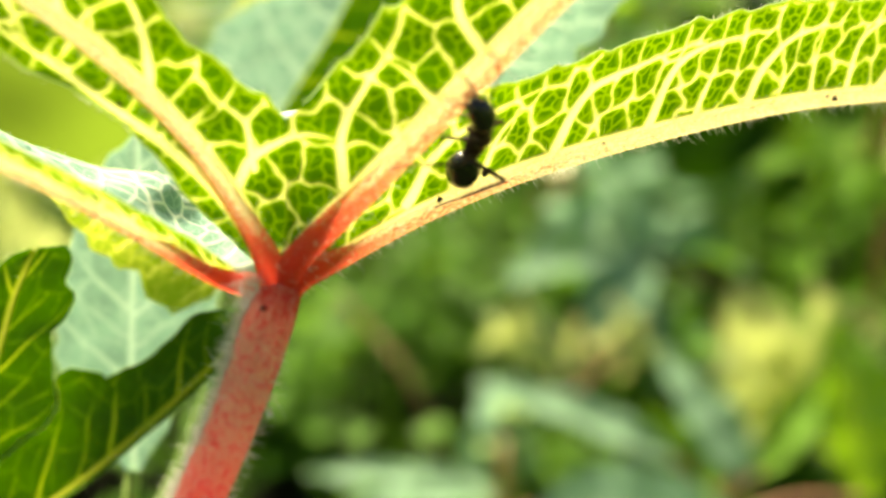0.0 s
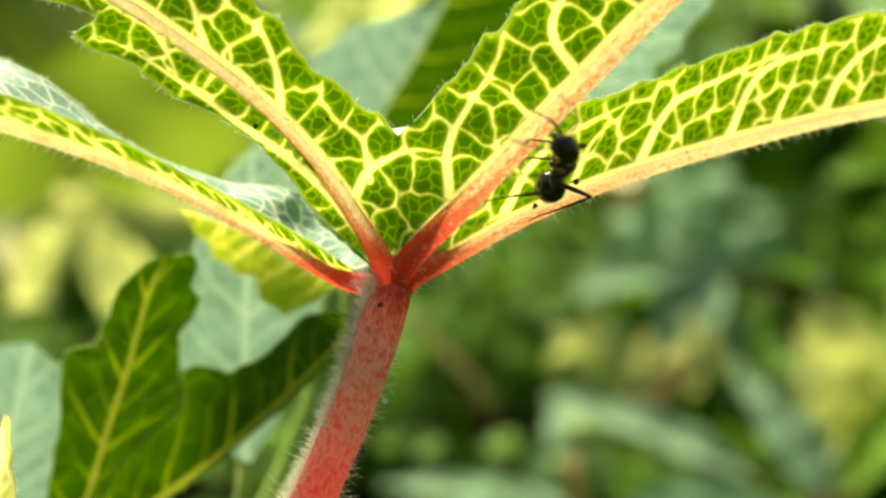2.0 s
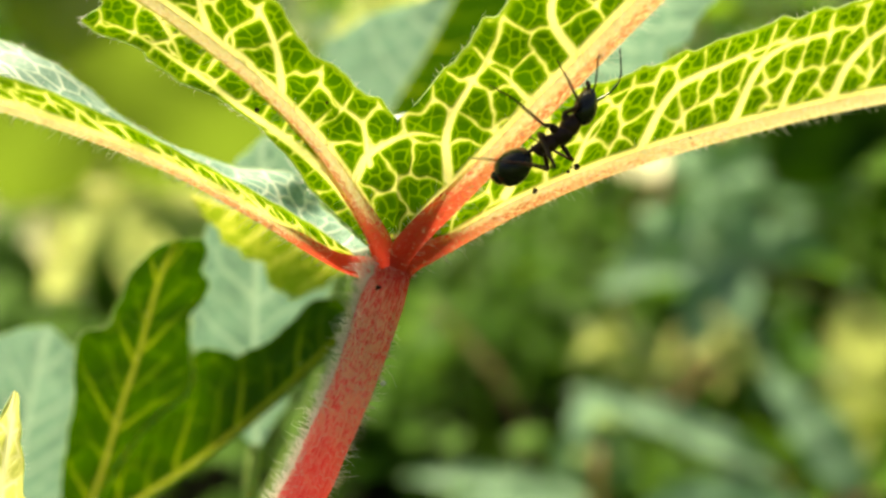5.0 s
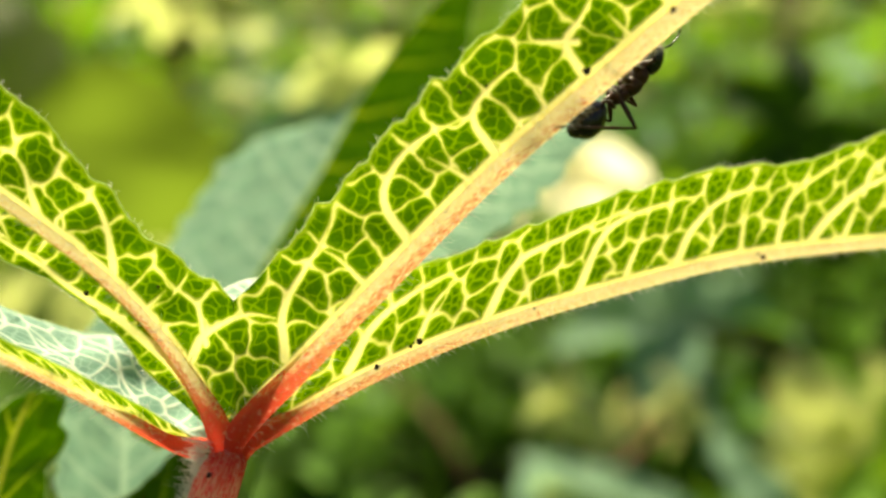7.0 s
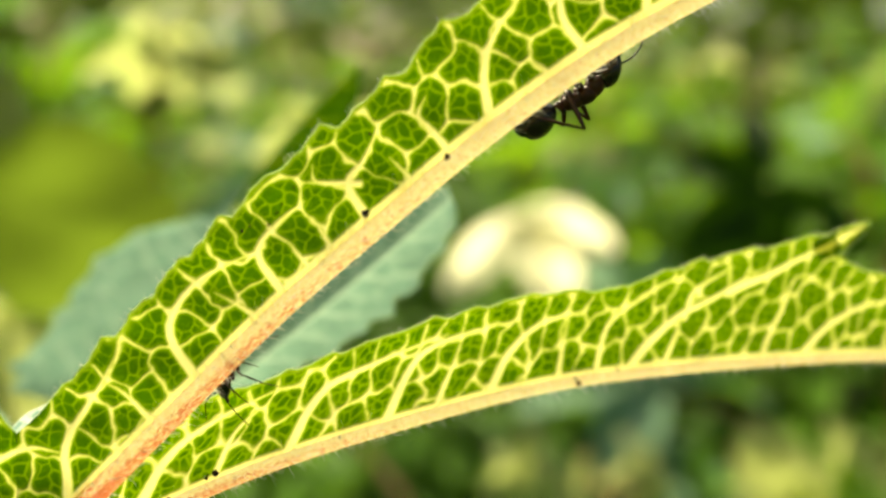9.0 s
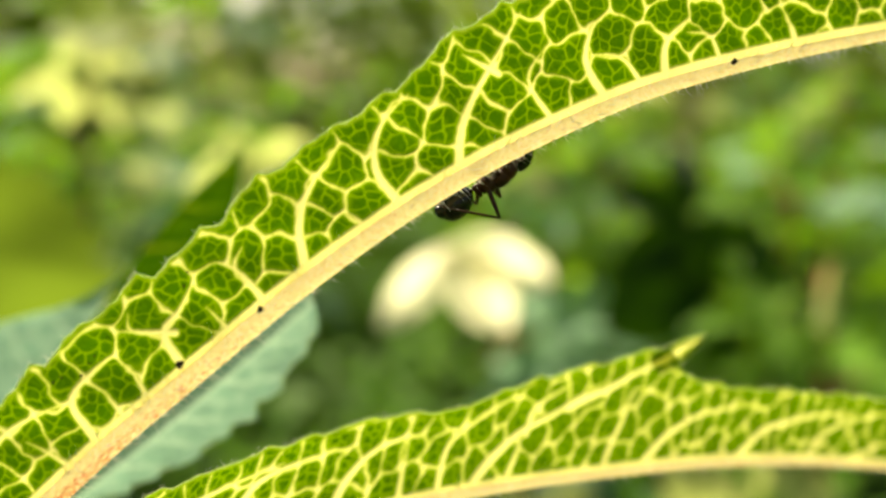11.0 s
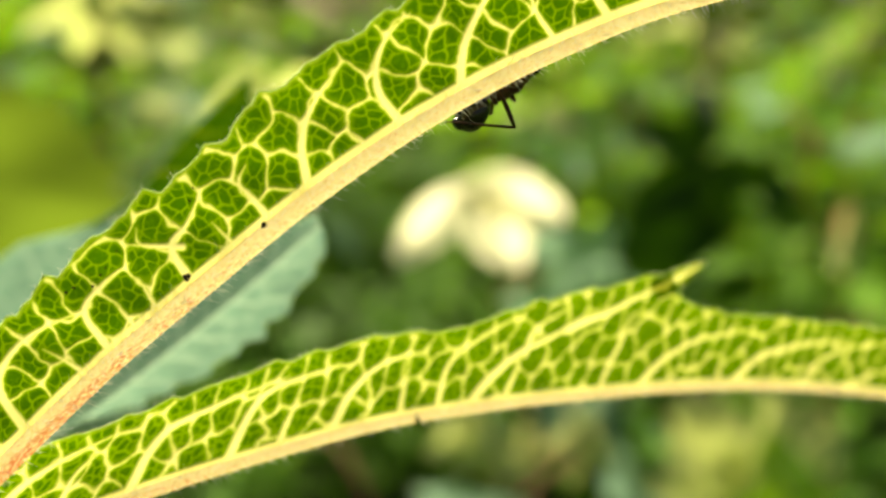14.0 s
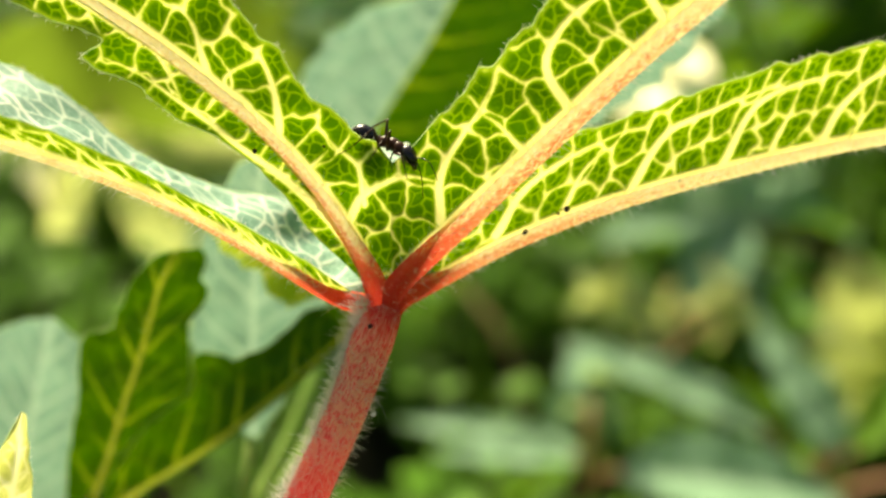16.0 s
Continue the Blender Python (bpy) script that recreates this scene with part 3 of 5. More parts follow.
def rib_bar(name, points, radii, parent, label, seed, pace=1.0, flat=0.11, hairs=16.0, flecked=1, material=None):
    pts = np.asarray(points, float)
    v, f, along, around, frames = tube_data(pts, radii, 14, 120, flat)
    rng = np.random.RandomState(seed)
    c, tan, side, top, r = frames
    # a ridge, open on its back where it runs into the blade
    turns = np.linspace(-0.35, math.pi, 17)
    far = np.clip((along.reshape(len(c), -1)[:, 0] - 3.0) / 6.0, 0, 1)
    round_off = 0.95 + (flat - 0.95) * far          # round at the stalk, flat further out
    ring = np.cos(turns)[None, :, None] * side[:, None] + (round_off[:, None] * np.sin(turns)[None])[..., None] * top[:, None]
    sunk = c - top * (0.15 * r * far)[:, None]
    v = (sunk[:, None] + r[:, None, None] * ring).reshape(-1, 3)
    idx = np.arange(len(c) * 17).reshape(-1, 17)
    f = np.stack([idx[:-1, :-1], idx[1:, :-1], idx[1:, 1:], idx[:-1, 1:]], -1).reshape(-1, 4).tolist()
    along = np.repeat(along.reshape(len(c), -1)[:, 0], 17) * pace
    ob = link_mesh(name, v * MM, f, material or M_RIB, parent, label, True, {"along": along, "around": np.tile(0.5 + 0.5 * flecked * np.cos(turns), len(c))})
    count = int(along.max() / pace * hairs)
    i = rng.randint(2, len(c) - 2, count)
    a = rng.uniform(-0.5, 3.6, count)
    way = np.cos(a)[:, None] * side[i] + flat * np.sin(a)[:, None] * top[i]
    roots = sunk[i] + tan[i] * rng.uniform(-0.4, 0.4, (count, 1)) + way * r[i][:, None] * 0.95
    hair_mesh("hairs", roots * MM, way + 0.5 * tan[i] + rng.normal(0, 0.25, (count, 3)), (0.3 + rng.gamma(3.0, 0.17, count)) * MM,
              0.020 * MM, M_HAIR, ob, "short pale hairs along the rib", rng)
    return ob


# ---------------------------------------------------------------- ground and distance
def build_ground():
    rng = np.random.RandomState(3)
    ring = np.concatenate([np.linspace(0, 4, 60), np.geomspace(4.3, 1500, 30)])
    spokes = 96
    verts, faces = [], []
    for i, d in enumerate(ring):
        for j in range(spokes):
            a = j * 2 * math.pi / spokes
            x, y = d * math.cos(a), d * math.sin(a)
            z = 0.02 * noise.noise((x * 3, y * 3, 0)) + 0.01 * noise.noise((x * 11, y * 11, 4)) if d < 40 else 0.0
            verts.append((x, y + 0.5, z - 0.02))
    for i in range(len(ring) - 1):
        for j in range(spokes):
            k = (j + 1) % spokes
            faces.append((i * spokes + j, (i + 1) * spokes + j, (i + 1) * spokes + k, i * spokes + k))
    tagged(link_mesh("ground", verts, faces, M_SOIL), "dark crumbly field soil under the weeds", "ground", kind="structure")


def leaf_grid(rng, lobes=5, depth=0.55, teeth=0.05, rings=9, spokes=100, fold=0.25, droop=0.35, slim=1.0, basal=1.0):
    """A palmate field leaf of unit reach: stalk joint at the origin, middle lobe along +x, upper side +z."""
    th = np.linspace(-2.75, 2.75, spokes)
    axes = np.linspace(-2.05, 2.05, lobes)
    reach = 1.0 - 0.10 * np.abs(axes) - 0.03 * rng.rand(lobes)
    reach = reach * np.where(np.abs(axes) > 1.5, basal, 1.0)
    near = np.abs(th[:, None] - axes[None])
    k = near.argmin(1)
    gap = (axes[1] - axes[0]) / 2
    f = np.clip(near[np.arange(spokes), k] / gap, 0, 1.4)
    rad = reach[k] * (1 - depth * f ** (1.1 / slim))
    rad = rad * (1 + teeth * np.sin(th * 31 + rng.rand() * 6) + teeth * 0.7 * np.sin(th * 53 + rng.rand() * 6))
    rad *= np.clip((2.95 - np.abs(th)) / 0.5, 0.25, 1)
    t = np.linspace(0.02, 1, rings)
    R = t[:, None] * rad[None]
    x, y = R * np.cos(th), R * np.sin(th)
    crease = np.cos(f / 1.0 * math.pi)[None] * t[:, None] * fold * 0.35 * -1
    z = crease - droop * R ** 2 * (0.7 + 0.5 * np.abs(np.sin(th)))[None] + 0.16 * R
    z = z + 0.03 * np.sin(x * 9 + rng.rand() * 6) * np.sin(y * 8 + rng.rand() * 6)
    pts = np.stack([x, y, z], -1).reshape(-1, 3)
    main = np.exp(-(near[np.arange(spokes), k][None] * R / 0.016) ** 2)
    side = 0.6 * np.exp(-(((R * 7 - f[None] * 1.6) % 1.0 - 0.5) / 0.10) ** 2) * np.clip(f, 0, 1)[None]
    vein = np.maximum(main, side).ravel()
    idx = np.arange(rings * spokes).reshape(rings, spokes)
    faces = np.stack([idx[:-1, :-1], idx[1:, :-1], idx[1:, 1:], idx[:-1, 1:]], -1).reshape(-1, 4)
    return pts, faces, vein


def lobe_mesh(name, seed, material, half):
    """One long toothed lobe of unit reach along +x, folded along its rib, upper side +z."""
    rng = np.random.RandomState(seed)
    n, m = 48, 11
    t = np.linspace(0, 1, n)
    saw = (t * 9 + 0.3) % 1.0
    w = half * np.sin(np.clip(t, 0.01, 0.995) ** 0.8 * math.pi) ** 0.75 * (0.84 + 0.22 * saw + 0.05 * rng.rand(n)) + 0.004
    v = np.linspace(-1, 1, m)
    y = w[:, None] * v[None]
    x = t[:, None] + 0.10 * np.abs(y)
    z = 0.45 * np.abs(y) - 0.16 * x ** 2 + 0.015 * np.sin(x * 21 + seed) * np.abs(v)[None]
    side = 0.6 * np.exp(-((((x - 0.9 * np.abs(y)) * 9) % 1.0 - 0.5) / 0.10) ** 2)
    vein = np.maximum(np.exp(-(y / 0.012) ** 2), side)
    idx = np.arange(n * m).reshape(n, m)
    faces = np.stack([idx[:-1, :-1], idx[1:, :-1], idx[1:, 1:], idx[:-1, 1:]], -1).reshape(-1, 4)
    me = bpy.data.meshes.new(name)
    me.from_pydata(np.stack([x, y, z], -1).reshape(-1, 3).tolist(), [], faces.tolist())
    me.polygons.foreach_set("use_smooth", [True] * len(me.polygons))
    me.attributes.new("vein", "FLOAT", "POINT").data.foreach_set("value", vein.ravel().astype(np.float32))
    me.materials.append(material)
    return me


def leaf_mesh(name, seed, material, holes=0.0, **more):
    """Field leaf as mesh data, sometimes eaten through."""
    rng = np.random.RandomState(seed)
    pts, faces, vein = leaf_grid(rng, **more)
    if holes:
        mid = pts[faces].mean(1)[:, :2]
        low = vein[faces].max(1) < 0.5
        gone = low & (np.sin(mid[:, 0] * 23 + seed) * np.sin(mid[:, 1] * 19 + 2 * seed) + rng.normal(0, 0.35, len(mid)) > 1 - 2 * holes)
        faces = faces[~gone]
    me = bpy.data.meshes.new(name)
    me.from_pydata(pts.tolist(), [], faces.tolist())
    me.polygons.foreach_set("use_smooth", [True] * len(me.polygons))
    a = me.attributes.new("vein", "FLOAT", "POINT")
    a.data.foreach_set("value", vein.astype(np.float32))
    me.materials.append(material)
    return me


LEAF_MESHES = {}


def leaf_data(kind, k):
    key = (kind, k)
    if kind == "lobe" and key not in LEAF_MESHES:
        LEAF_MESHES[key] = lobe_mesh("lobe_leaf", 60 + k, (M_GLAUCOUS, M_GLAUCOUS, M_FRESH, M_DEEP, M_GLAUCOUS, M_WHITE, M_WHITE)[k], (0.10, 0.20, 0.24, 0.14, 0.07, 0.30, 0.21)[k])
    if key not in LEAF_MESHES:
        mats = {"glaucous": M_GLAUCOUS, "fresh": M_FRESH, "deep": M_DEEP, "pale": M_PALE, "olive": M_OLIVE, "white": M_WHITE, "shady": M_GAP_SHADE, "broad": M_GLAUCOUS}
        holes = {"glaucous": 0.04, "fresh": 0.05, "deep": 0.03, "pale": 0.14, "olive": 0.0, "white": 0.06, "shady": 0.0, "broad": 0.04}[kind]
        shape = dict(depth=(0.5, 0.62, 0.45)[k % 3], fold=(0.3, 0.55, 0.15)[k % 3], droop=(0.3, 0.15, 0.5)[k % 3],
                     lobes=(5, 5, 3)[k % 3], slim=(1.0, 0.75, 1.1)[k % 3])
        if kind == "white":
            shape = dict(depth=0.70, slim=0.76, lobes=5, fold=0.45, droop=0.25, basal=0.75, teeth=0.07)
        if kind == "broad":
            shape = dict(depth=0.36, fold=0.35, droop=0.2, lobes=5, slim=1.2, spokes=140, rings=14, teeth=0.035)
        if kind == "pale":
            shape["depth"], shape["slim"] = 0.70, 0.85
        LEAF_MESHES[key] = leaf_mesh(kind + "_leaf", 40 + 7 * k + len(kind), mats[kind], holes, **shape)
    return LEAF_MESHES[key]


def set_leaf(parent, kind, k, at, way, up, reach, label=""):
    """A leaf blade as a part: joint at 'at', middle lobe towards 'way', upper side towards 'up'."""
    x = Vector(way).normalized()
    z = (Vector(up) - Vector(up).dot(x) * x).normalized()
    y = z.cross(x)
    ob = new("leaf_blade", leaf_data(kind, k))
    m = Matrix((x, y, z)).transposed().to_4x4()
    m.translation = Vector(at)
    ob.parent = parent
    ob.matrix_basis = m @ Matrix.Diagonal((reach, reach, reach, 1))
    if label:
        tagged(ob, label)
    return ob


def okra_plant(x, y, height, leaves, label, seed, kinds=("glaucous", "fresh", "deep"), reach=(0.08, 0.15), stem_mat=None):
    """A field plant at (x, y): a stem with leaves on long stalks all round."""
    rng = np.random.RandomState(seed)
    plant = tagged(new("okra_plant"), label, "plant", "okra plants of the field")
    plant.location = (x, y, 0)
    lean = rng.normal(0, 0.06, 2) * height
    stem = [(0, 0, -0.03), (lean[0] * 0.4, lean[1] * 0.3, height * 0.5), (lean[0], lean[1], height)]
    tube("stem", stem, [0.009, 0.007, 0.003], stem_mat or M_RED_STEM, plant, "", 8, 14, up=(0, 1, 0))
    for i in range(leaves):
        f = 0.18 + 0.82 * (i + 0.5) / leaves
        a = i * 2.4 + rng.normal(0, 0.4)
        root = Vector((lean[0] * f, lean[1] * f, height * f))
        long = rng.uniform(0.10, 0.20) * (1.15 - 0.55 * f)
        out = Vector((math.cos(a), math.sin(a), 0.0))
        tip = root + out * long + Vector((0, 0, long * rng.uniform(0.1, 0.6)))
        mid = root * 0.5 + tip * 0.5 + Vector((0, 0, long * 0.12))
        tube("petiole", [root, mid, tip], [0.0032, 0.0026, 0.002], M_STEM if i % 2 else M_GREEN_STEM, plant, "", 6, 8, up=(0.1, 0.2, 1))
        kind = kinds[rng.randint(len(kinds))]
        size = rng.uniform(*reach) * (1.2 - 0.45 * f)
        set_leaf(plant, kind, rng.randint(3), tip, out + Vector((0, 0, rng.uniform(-0.5, 0.15))),
                 Vector((rng.normal(0, 0.3), rng.normal(0, 0.3), 1)), size)
    return plant


# ---------------------------------------------------------------- the near plant
def to_leaf_frame(plant):
    """Sets the parts of the near plant, modelled round the stalk's top, to their place under the plant."""
    back = plant.matrix_basis.inverted()
    for ob in plant.children:
        if ob.get("in_leaf_frame", 1):
            ob.matrix_basis = back @ LEAF @ ob.matrix_basis


def build_near_plant():
    plant = tagged(new("okra_plant"), "young okra plant with red stalks and yellow-veined lobed leaves", "plant")
    plant.location = (-0.115, -0.005, 0)
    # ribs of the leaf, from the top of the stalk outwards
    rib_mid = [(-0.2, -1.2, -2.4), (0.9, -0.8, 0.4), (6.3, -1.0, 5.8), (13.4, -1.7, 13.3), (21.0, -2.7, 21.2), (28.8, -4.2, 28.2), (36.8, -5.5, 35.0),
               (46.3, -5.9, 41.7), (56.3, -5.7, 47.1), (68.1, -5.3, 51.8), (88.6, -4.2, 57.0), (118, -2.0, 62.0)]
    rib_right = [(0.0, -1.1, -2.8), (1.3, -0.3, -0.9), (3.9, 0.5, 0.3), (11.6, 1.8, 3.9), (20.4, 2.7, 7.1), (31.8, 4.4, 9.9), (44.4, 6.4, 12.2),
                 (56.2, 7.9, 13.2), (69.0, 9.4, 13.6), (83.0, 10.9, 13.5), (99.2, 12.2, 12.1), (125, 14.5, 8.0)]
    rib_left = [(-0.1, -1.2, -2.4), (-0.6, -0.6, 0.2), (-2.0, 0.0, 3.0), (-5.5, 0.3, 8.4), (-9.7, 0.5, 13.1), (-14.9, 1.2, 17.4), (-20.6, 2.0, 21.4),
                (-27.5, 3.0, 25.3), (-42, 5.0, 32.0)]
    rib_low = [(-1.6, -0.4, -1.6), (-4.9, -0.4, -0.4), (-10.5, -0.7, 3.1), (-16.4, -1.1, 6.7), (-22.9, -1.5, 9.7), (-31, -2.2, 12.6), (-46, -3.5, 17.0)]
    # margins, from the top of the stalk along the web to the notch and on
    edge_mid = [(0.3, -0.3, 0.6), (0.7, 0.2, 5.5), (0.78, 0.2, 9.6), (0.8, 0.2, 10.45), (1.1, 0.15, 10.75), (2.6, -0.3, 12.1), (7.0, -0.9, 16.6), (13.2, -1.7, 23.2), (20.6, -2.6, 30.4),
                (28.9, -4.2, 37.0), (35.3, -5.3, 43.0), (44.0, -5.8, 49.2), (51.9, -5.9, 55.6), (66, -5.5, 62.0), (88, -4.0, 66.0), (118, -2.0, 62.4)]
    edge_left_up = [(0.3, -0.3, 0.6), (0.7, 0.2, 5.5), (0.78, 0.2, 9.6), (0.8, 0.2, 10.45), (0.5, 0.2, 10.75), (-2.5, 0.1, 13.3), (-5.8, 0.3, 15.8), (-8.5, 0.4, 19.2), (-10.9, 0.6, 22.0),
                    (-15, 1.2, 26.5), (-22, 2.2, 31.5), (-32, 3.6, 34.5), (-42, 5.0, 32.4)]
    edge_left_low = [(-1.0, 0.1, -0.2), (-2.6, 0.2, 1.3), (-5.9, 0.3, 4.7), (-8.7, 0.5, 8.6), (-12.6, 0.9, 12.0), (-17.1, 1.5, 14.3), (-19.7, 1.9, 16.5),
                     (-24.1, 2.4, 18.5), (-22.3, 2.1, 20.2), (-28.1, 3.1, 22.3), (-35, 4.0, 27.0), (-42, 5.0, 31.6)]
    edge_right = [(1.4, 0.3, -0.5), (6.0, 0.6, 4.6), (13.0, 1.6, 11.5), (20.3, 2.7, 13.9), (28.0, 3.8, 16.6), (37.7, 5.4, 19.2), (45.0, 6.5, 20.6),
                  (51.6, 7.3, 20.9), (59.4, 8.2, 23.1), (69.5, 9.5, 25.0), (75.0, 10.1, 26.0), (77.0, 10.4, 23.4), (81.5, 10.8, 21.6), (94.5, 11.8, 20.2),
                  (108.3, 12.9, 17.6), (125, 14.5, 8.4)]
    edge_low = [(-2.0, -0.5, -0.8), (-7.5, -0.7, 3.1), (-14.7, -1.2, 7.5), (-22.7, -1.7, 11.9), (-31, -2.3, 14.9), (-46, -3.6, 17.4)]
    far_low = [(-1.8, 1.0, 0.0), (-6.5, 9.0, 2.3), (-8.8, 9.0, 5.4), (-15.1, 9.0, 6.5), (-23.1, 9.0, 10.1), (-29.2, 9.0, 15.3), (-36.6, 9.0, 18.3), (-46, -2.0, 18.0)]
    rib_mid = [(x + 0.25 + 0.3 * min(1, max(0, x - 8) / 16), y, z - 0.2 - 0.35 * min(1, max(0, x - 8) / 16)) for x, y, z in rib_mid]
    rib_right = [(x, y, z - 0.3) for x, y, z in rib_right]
    deeper = lambda pts, dy: [(x, y + dy, z) for x, y, z in pts]
    web_veins = VEINS_MID_BASE + VEINS_MID_TIP + VEINS_LEFT
    green = "underside of a leaf lobe, bright green between yellow veins"
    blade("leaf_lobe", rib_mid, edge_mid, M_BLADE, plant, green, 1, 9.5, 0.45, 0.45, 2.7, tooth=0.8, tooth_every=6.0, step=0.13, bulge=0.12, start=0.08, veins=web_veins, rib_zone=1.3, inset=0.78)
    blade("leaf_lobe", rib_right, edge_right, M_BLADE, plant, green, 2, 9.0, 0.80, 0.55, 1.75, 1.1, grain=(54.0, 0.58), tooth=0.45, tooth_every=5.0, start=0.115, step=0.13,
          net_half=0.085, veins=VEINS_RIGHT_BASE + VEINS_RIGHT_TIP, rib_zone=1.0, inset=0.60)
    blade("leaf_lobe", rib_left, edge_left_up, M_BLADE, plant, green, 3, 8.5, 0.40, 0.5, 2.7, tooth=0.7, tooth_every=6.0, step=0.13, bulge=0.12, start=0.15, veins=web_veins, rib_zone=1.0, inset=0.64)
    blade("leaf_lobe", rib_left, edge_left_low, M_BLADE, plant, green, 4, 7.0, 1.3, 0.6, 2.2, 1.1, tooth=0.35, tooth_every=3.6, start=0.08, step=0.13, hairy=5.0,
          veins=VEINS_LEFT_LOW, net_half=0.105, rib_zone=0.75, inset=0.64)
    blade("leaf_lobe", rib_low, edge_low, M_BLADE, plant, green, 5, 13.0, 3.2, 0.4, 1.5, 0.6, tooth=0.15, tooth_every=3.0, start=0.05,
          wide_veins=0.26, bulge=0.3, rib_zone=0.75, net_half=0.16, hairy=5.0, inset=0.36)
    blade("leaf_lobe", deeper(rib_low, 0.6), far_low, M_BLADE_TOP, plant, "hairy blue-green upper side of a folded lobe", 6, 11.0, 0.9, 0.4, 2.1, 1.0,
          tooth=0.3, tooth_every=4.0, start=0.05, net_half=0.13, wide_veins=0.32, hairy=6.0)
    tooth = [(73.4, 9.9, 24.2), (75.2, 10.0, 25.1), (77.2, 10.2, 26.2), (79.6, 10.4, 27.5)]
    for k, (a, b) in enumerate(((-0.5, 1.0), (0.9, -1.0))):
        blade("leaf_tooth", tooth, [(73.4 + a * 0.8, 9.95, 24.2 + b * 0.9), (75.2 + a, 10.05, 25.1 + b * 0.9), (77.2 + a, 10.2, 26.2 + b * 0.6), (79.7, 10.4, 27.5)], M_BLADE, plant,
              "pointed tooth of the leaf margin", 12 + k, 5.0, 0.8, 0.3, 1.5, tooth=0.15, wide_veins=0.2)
    label = "cream leaf rib flushed red towards the stalk"
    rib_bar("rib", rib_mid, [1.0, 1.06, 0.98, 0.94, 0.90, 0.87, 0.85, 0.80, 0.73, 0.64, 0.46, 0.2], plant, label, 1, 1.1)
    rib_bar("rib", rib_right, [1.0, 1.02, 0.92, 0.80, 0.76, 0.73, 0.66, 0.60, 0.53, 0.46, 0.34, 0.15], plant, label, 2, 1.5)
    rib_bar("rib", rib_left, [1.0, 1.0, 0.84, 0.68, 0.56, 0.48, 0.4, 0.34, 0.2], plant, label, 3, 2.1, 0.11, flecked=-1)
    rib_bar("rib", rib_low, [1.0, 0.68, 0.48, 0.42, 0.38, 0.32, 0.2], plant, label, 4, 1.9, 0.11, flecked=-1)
    # stalk
    stalk = [(0.3, 0.3, 0.9), (0.25, -0.1, -0.3), (0.1, -0.8, -2.0), (-0.6, -1.6, -3.6), (-1.9, -2.4, -7.2), (-3.4, -3.2, -11.0), (-5.3, -4.0, -15.0), (-8.7, -4.8, -21.5),
             (-22, -5.5, -42.0), (-50, -5.0, -72.0), (-112, 0.0, -110.0)]
    v, f, along, around, fr = tube_data(stalk, [0.3, 0.9, 1.55, 1.85, 1.8, 1.75, 1.78, 1.85, 2.0, 2.2, 2.4], 22, 150)
    bar = link_mesh("petiole", v * MM, f, M_STALK, plant, "hairy pinkish-red leaf stalk", True, {"along": along, "around": around})
    rng = np.random.RandomState(9)
    c, tan, side, top, r = fr
    many = 4800
    i = rng.randint(7, 52, many)
    a = rng.uniform(-0.6, 3.75, many)
    a[:2500] = rng.normal(-0.02, 0.30, 2500)     # a denser felt down one side
    i[:2500] = 4 + (46 * rng.uniform(0, 1, 2500) ** 1.3).astype(int)
    way = np.cos(a)[:, None] * side[i] + np.sin(a)[:, None] * top[i]
    roots = c[i] + tan[i] * rng.uniform(-0.6, 0.6, (many, 1)) + way * r[i][:, None] * 0.97
    tuft = 260
    at = np.array((-1.5, -1.6, -1.6)) + rng.normal(0, 1, (tuft, 3)) * (0.45, 0.35, 0.8)
    roots[-tuft:] = at
    way[-tuft:] = np.array((-0.9, -0.5, 0.4)) + rng.normal(0, 0.3, (tuft, 3))
    hair_mesh("hairs", roots * MM, way + rng.normal(0, 0.28, (many, 3)) - 0.2 * tan[i], rng.gamma(4, 0.21, many) * MM, 0.026 * MM, M_HAIR, bar,
              "fine white hairs on the stalk", rng)
    bm = bmesh.new()
    bmesh.ops.create_icosphere(bm, subdivisions=3, radius=0.24 * MM, matrix=Matrix.Translation((-0.75 * MM, -3.5 * MM, -10.3 * MM)))
    part("sap_drop", bm, M_DROP, bar, "tiny clear sap drop")
    # a second leaf of the plant behind the stalk, its shade put into its greens
    shade = "leaf lobe coloured dark green for shade, with yellowish veins"
    ra = [(-37.9, 21.1, -37.0), (-34.1, 20.5, -29.1), (-30.9, 20.0, -20.8), (-28.4, 20.0, -14.6), (-26.0, 20.0, -7.6), (-23.6, 20.0, -2.7)]
    rb = [(-37.5, 21.1, -37.4), (-26.1, 20.5, -30.0), (-20.1, 20.0, -25.6), (-13.7, 20.0, -20.3), (-7.8, 20.0, -14.9), (-2.5, 20.0, -9.9)]
    ea_r = [(-37.2, 21.1, -36.3), (-30.0, 20.5, -25.5), (-23.5, 20.0, -19.5), (-23.1, 20.0, -15.7), (-23.0, 20.0, -11.6), (-21.5, 20.0, -9.5), (-20.5, 20.0, -7.4), (-21.1, 20.0, -6.0), (-20.5, 20.0, -3.9),
            (-21.2, 20.0, -2.4), (-23.2, 20.0, -2.4)]
    ea_l = [(-39.9, 21.1, -36.3), (-38.5, 20.5, -28.8), (-36.2, 20.0, -20.6), (-35.3, 20.0, -14.3), (-33.8, 20.0, -12.4), (-31.3, 20.0, -11.6), (-30.2, 20.0, -9.2), (-28.3, 20.0, -5.8), (-26.1, 20.0, -3.4), (-23.9, 20.0, -2.5)]
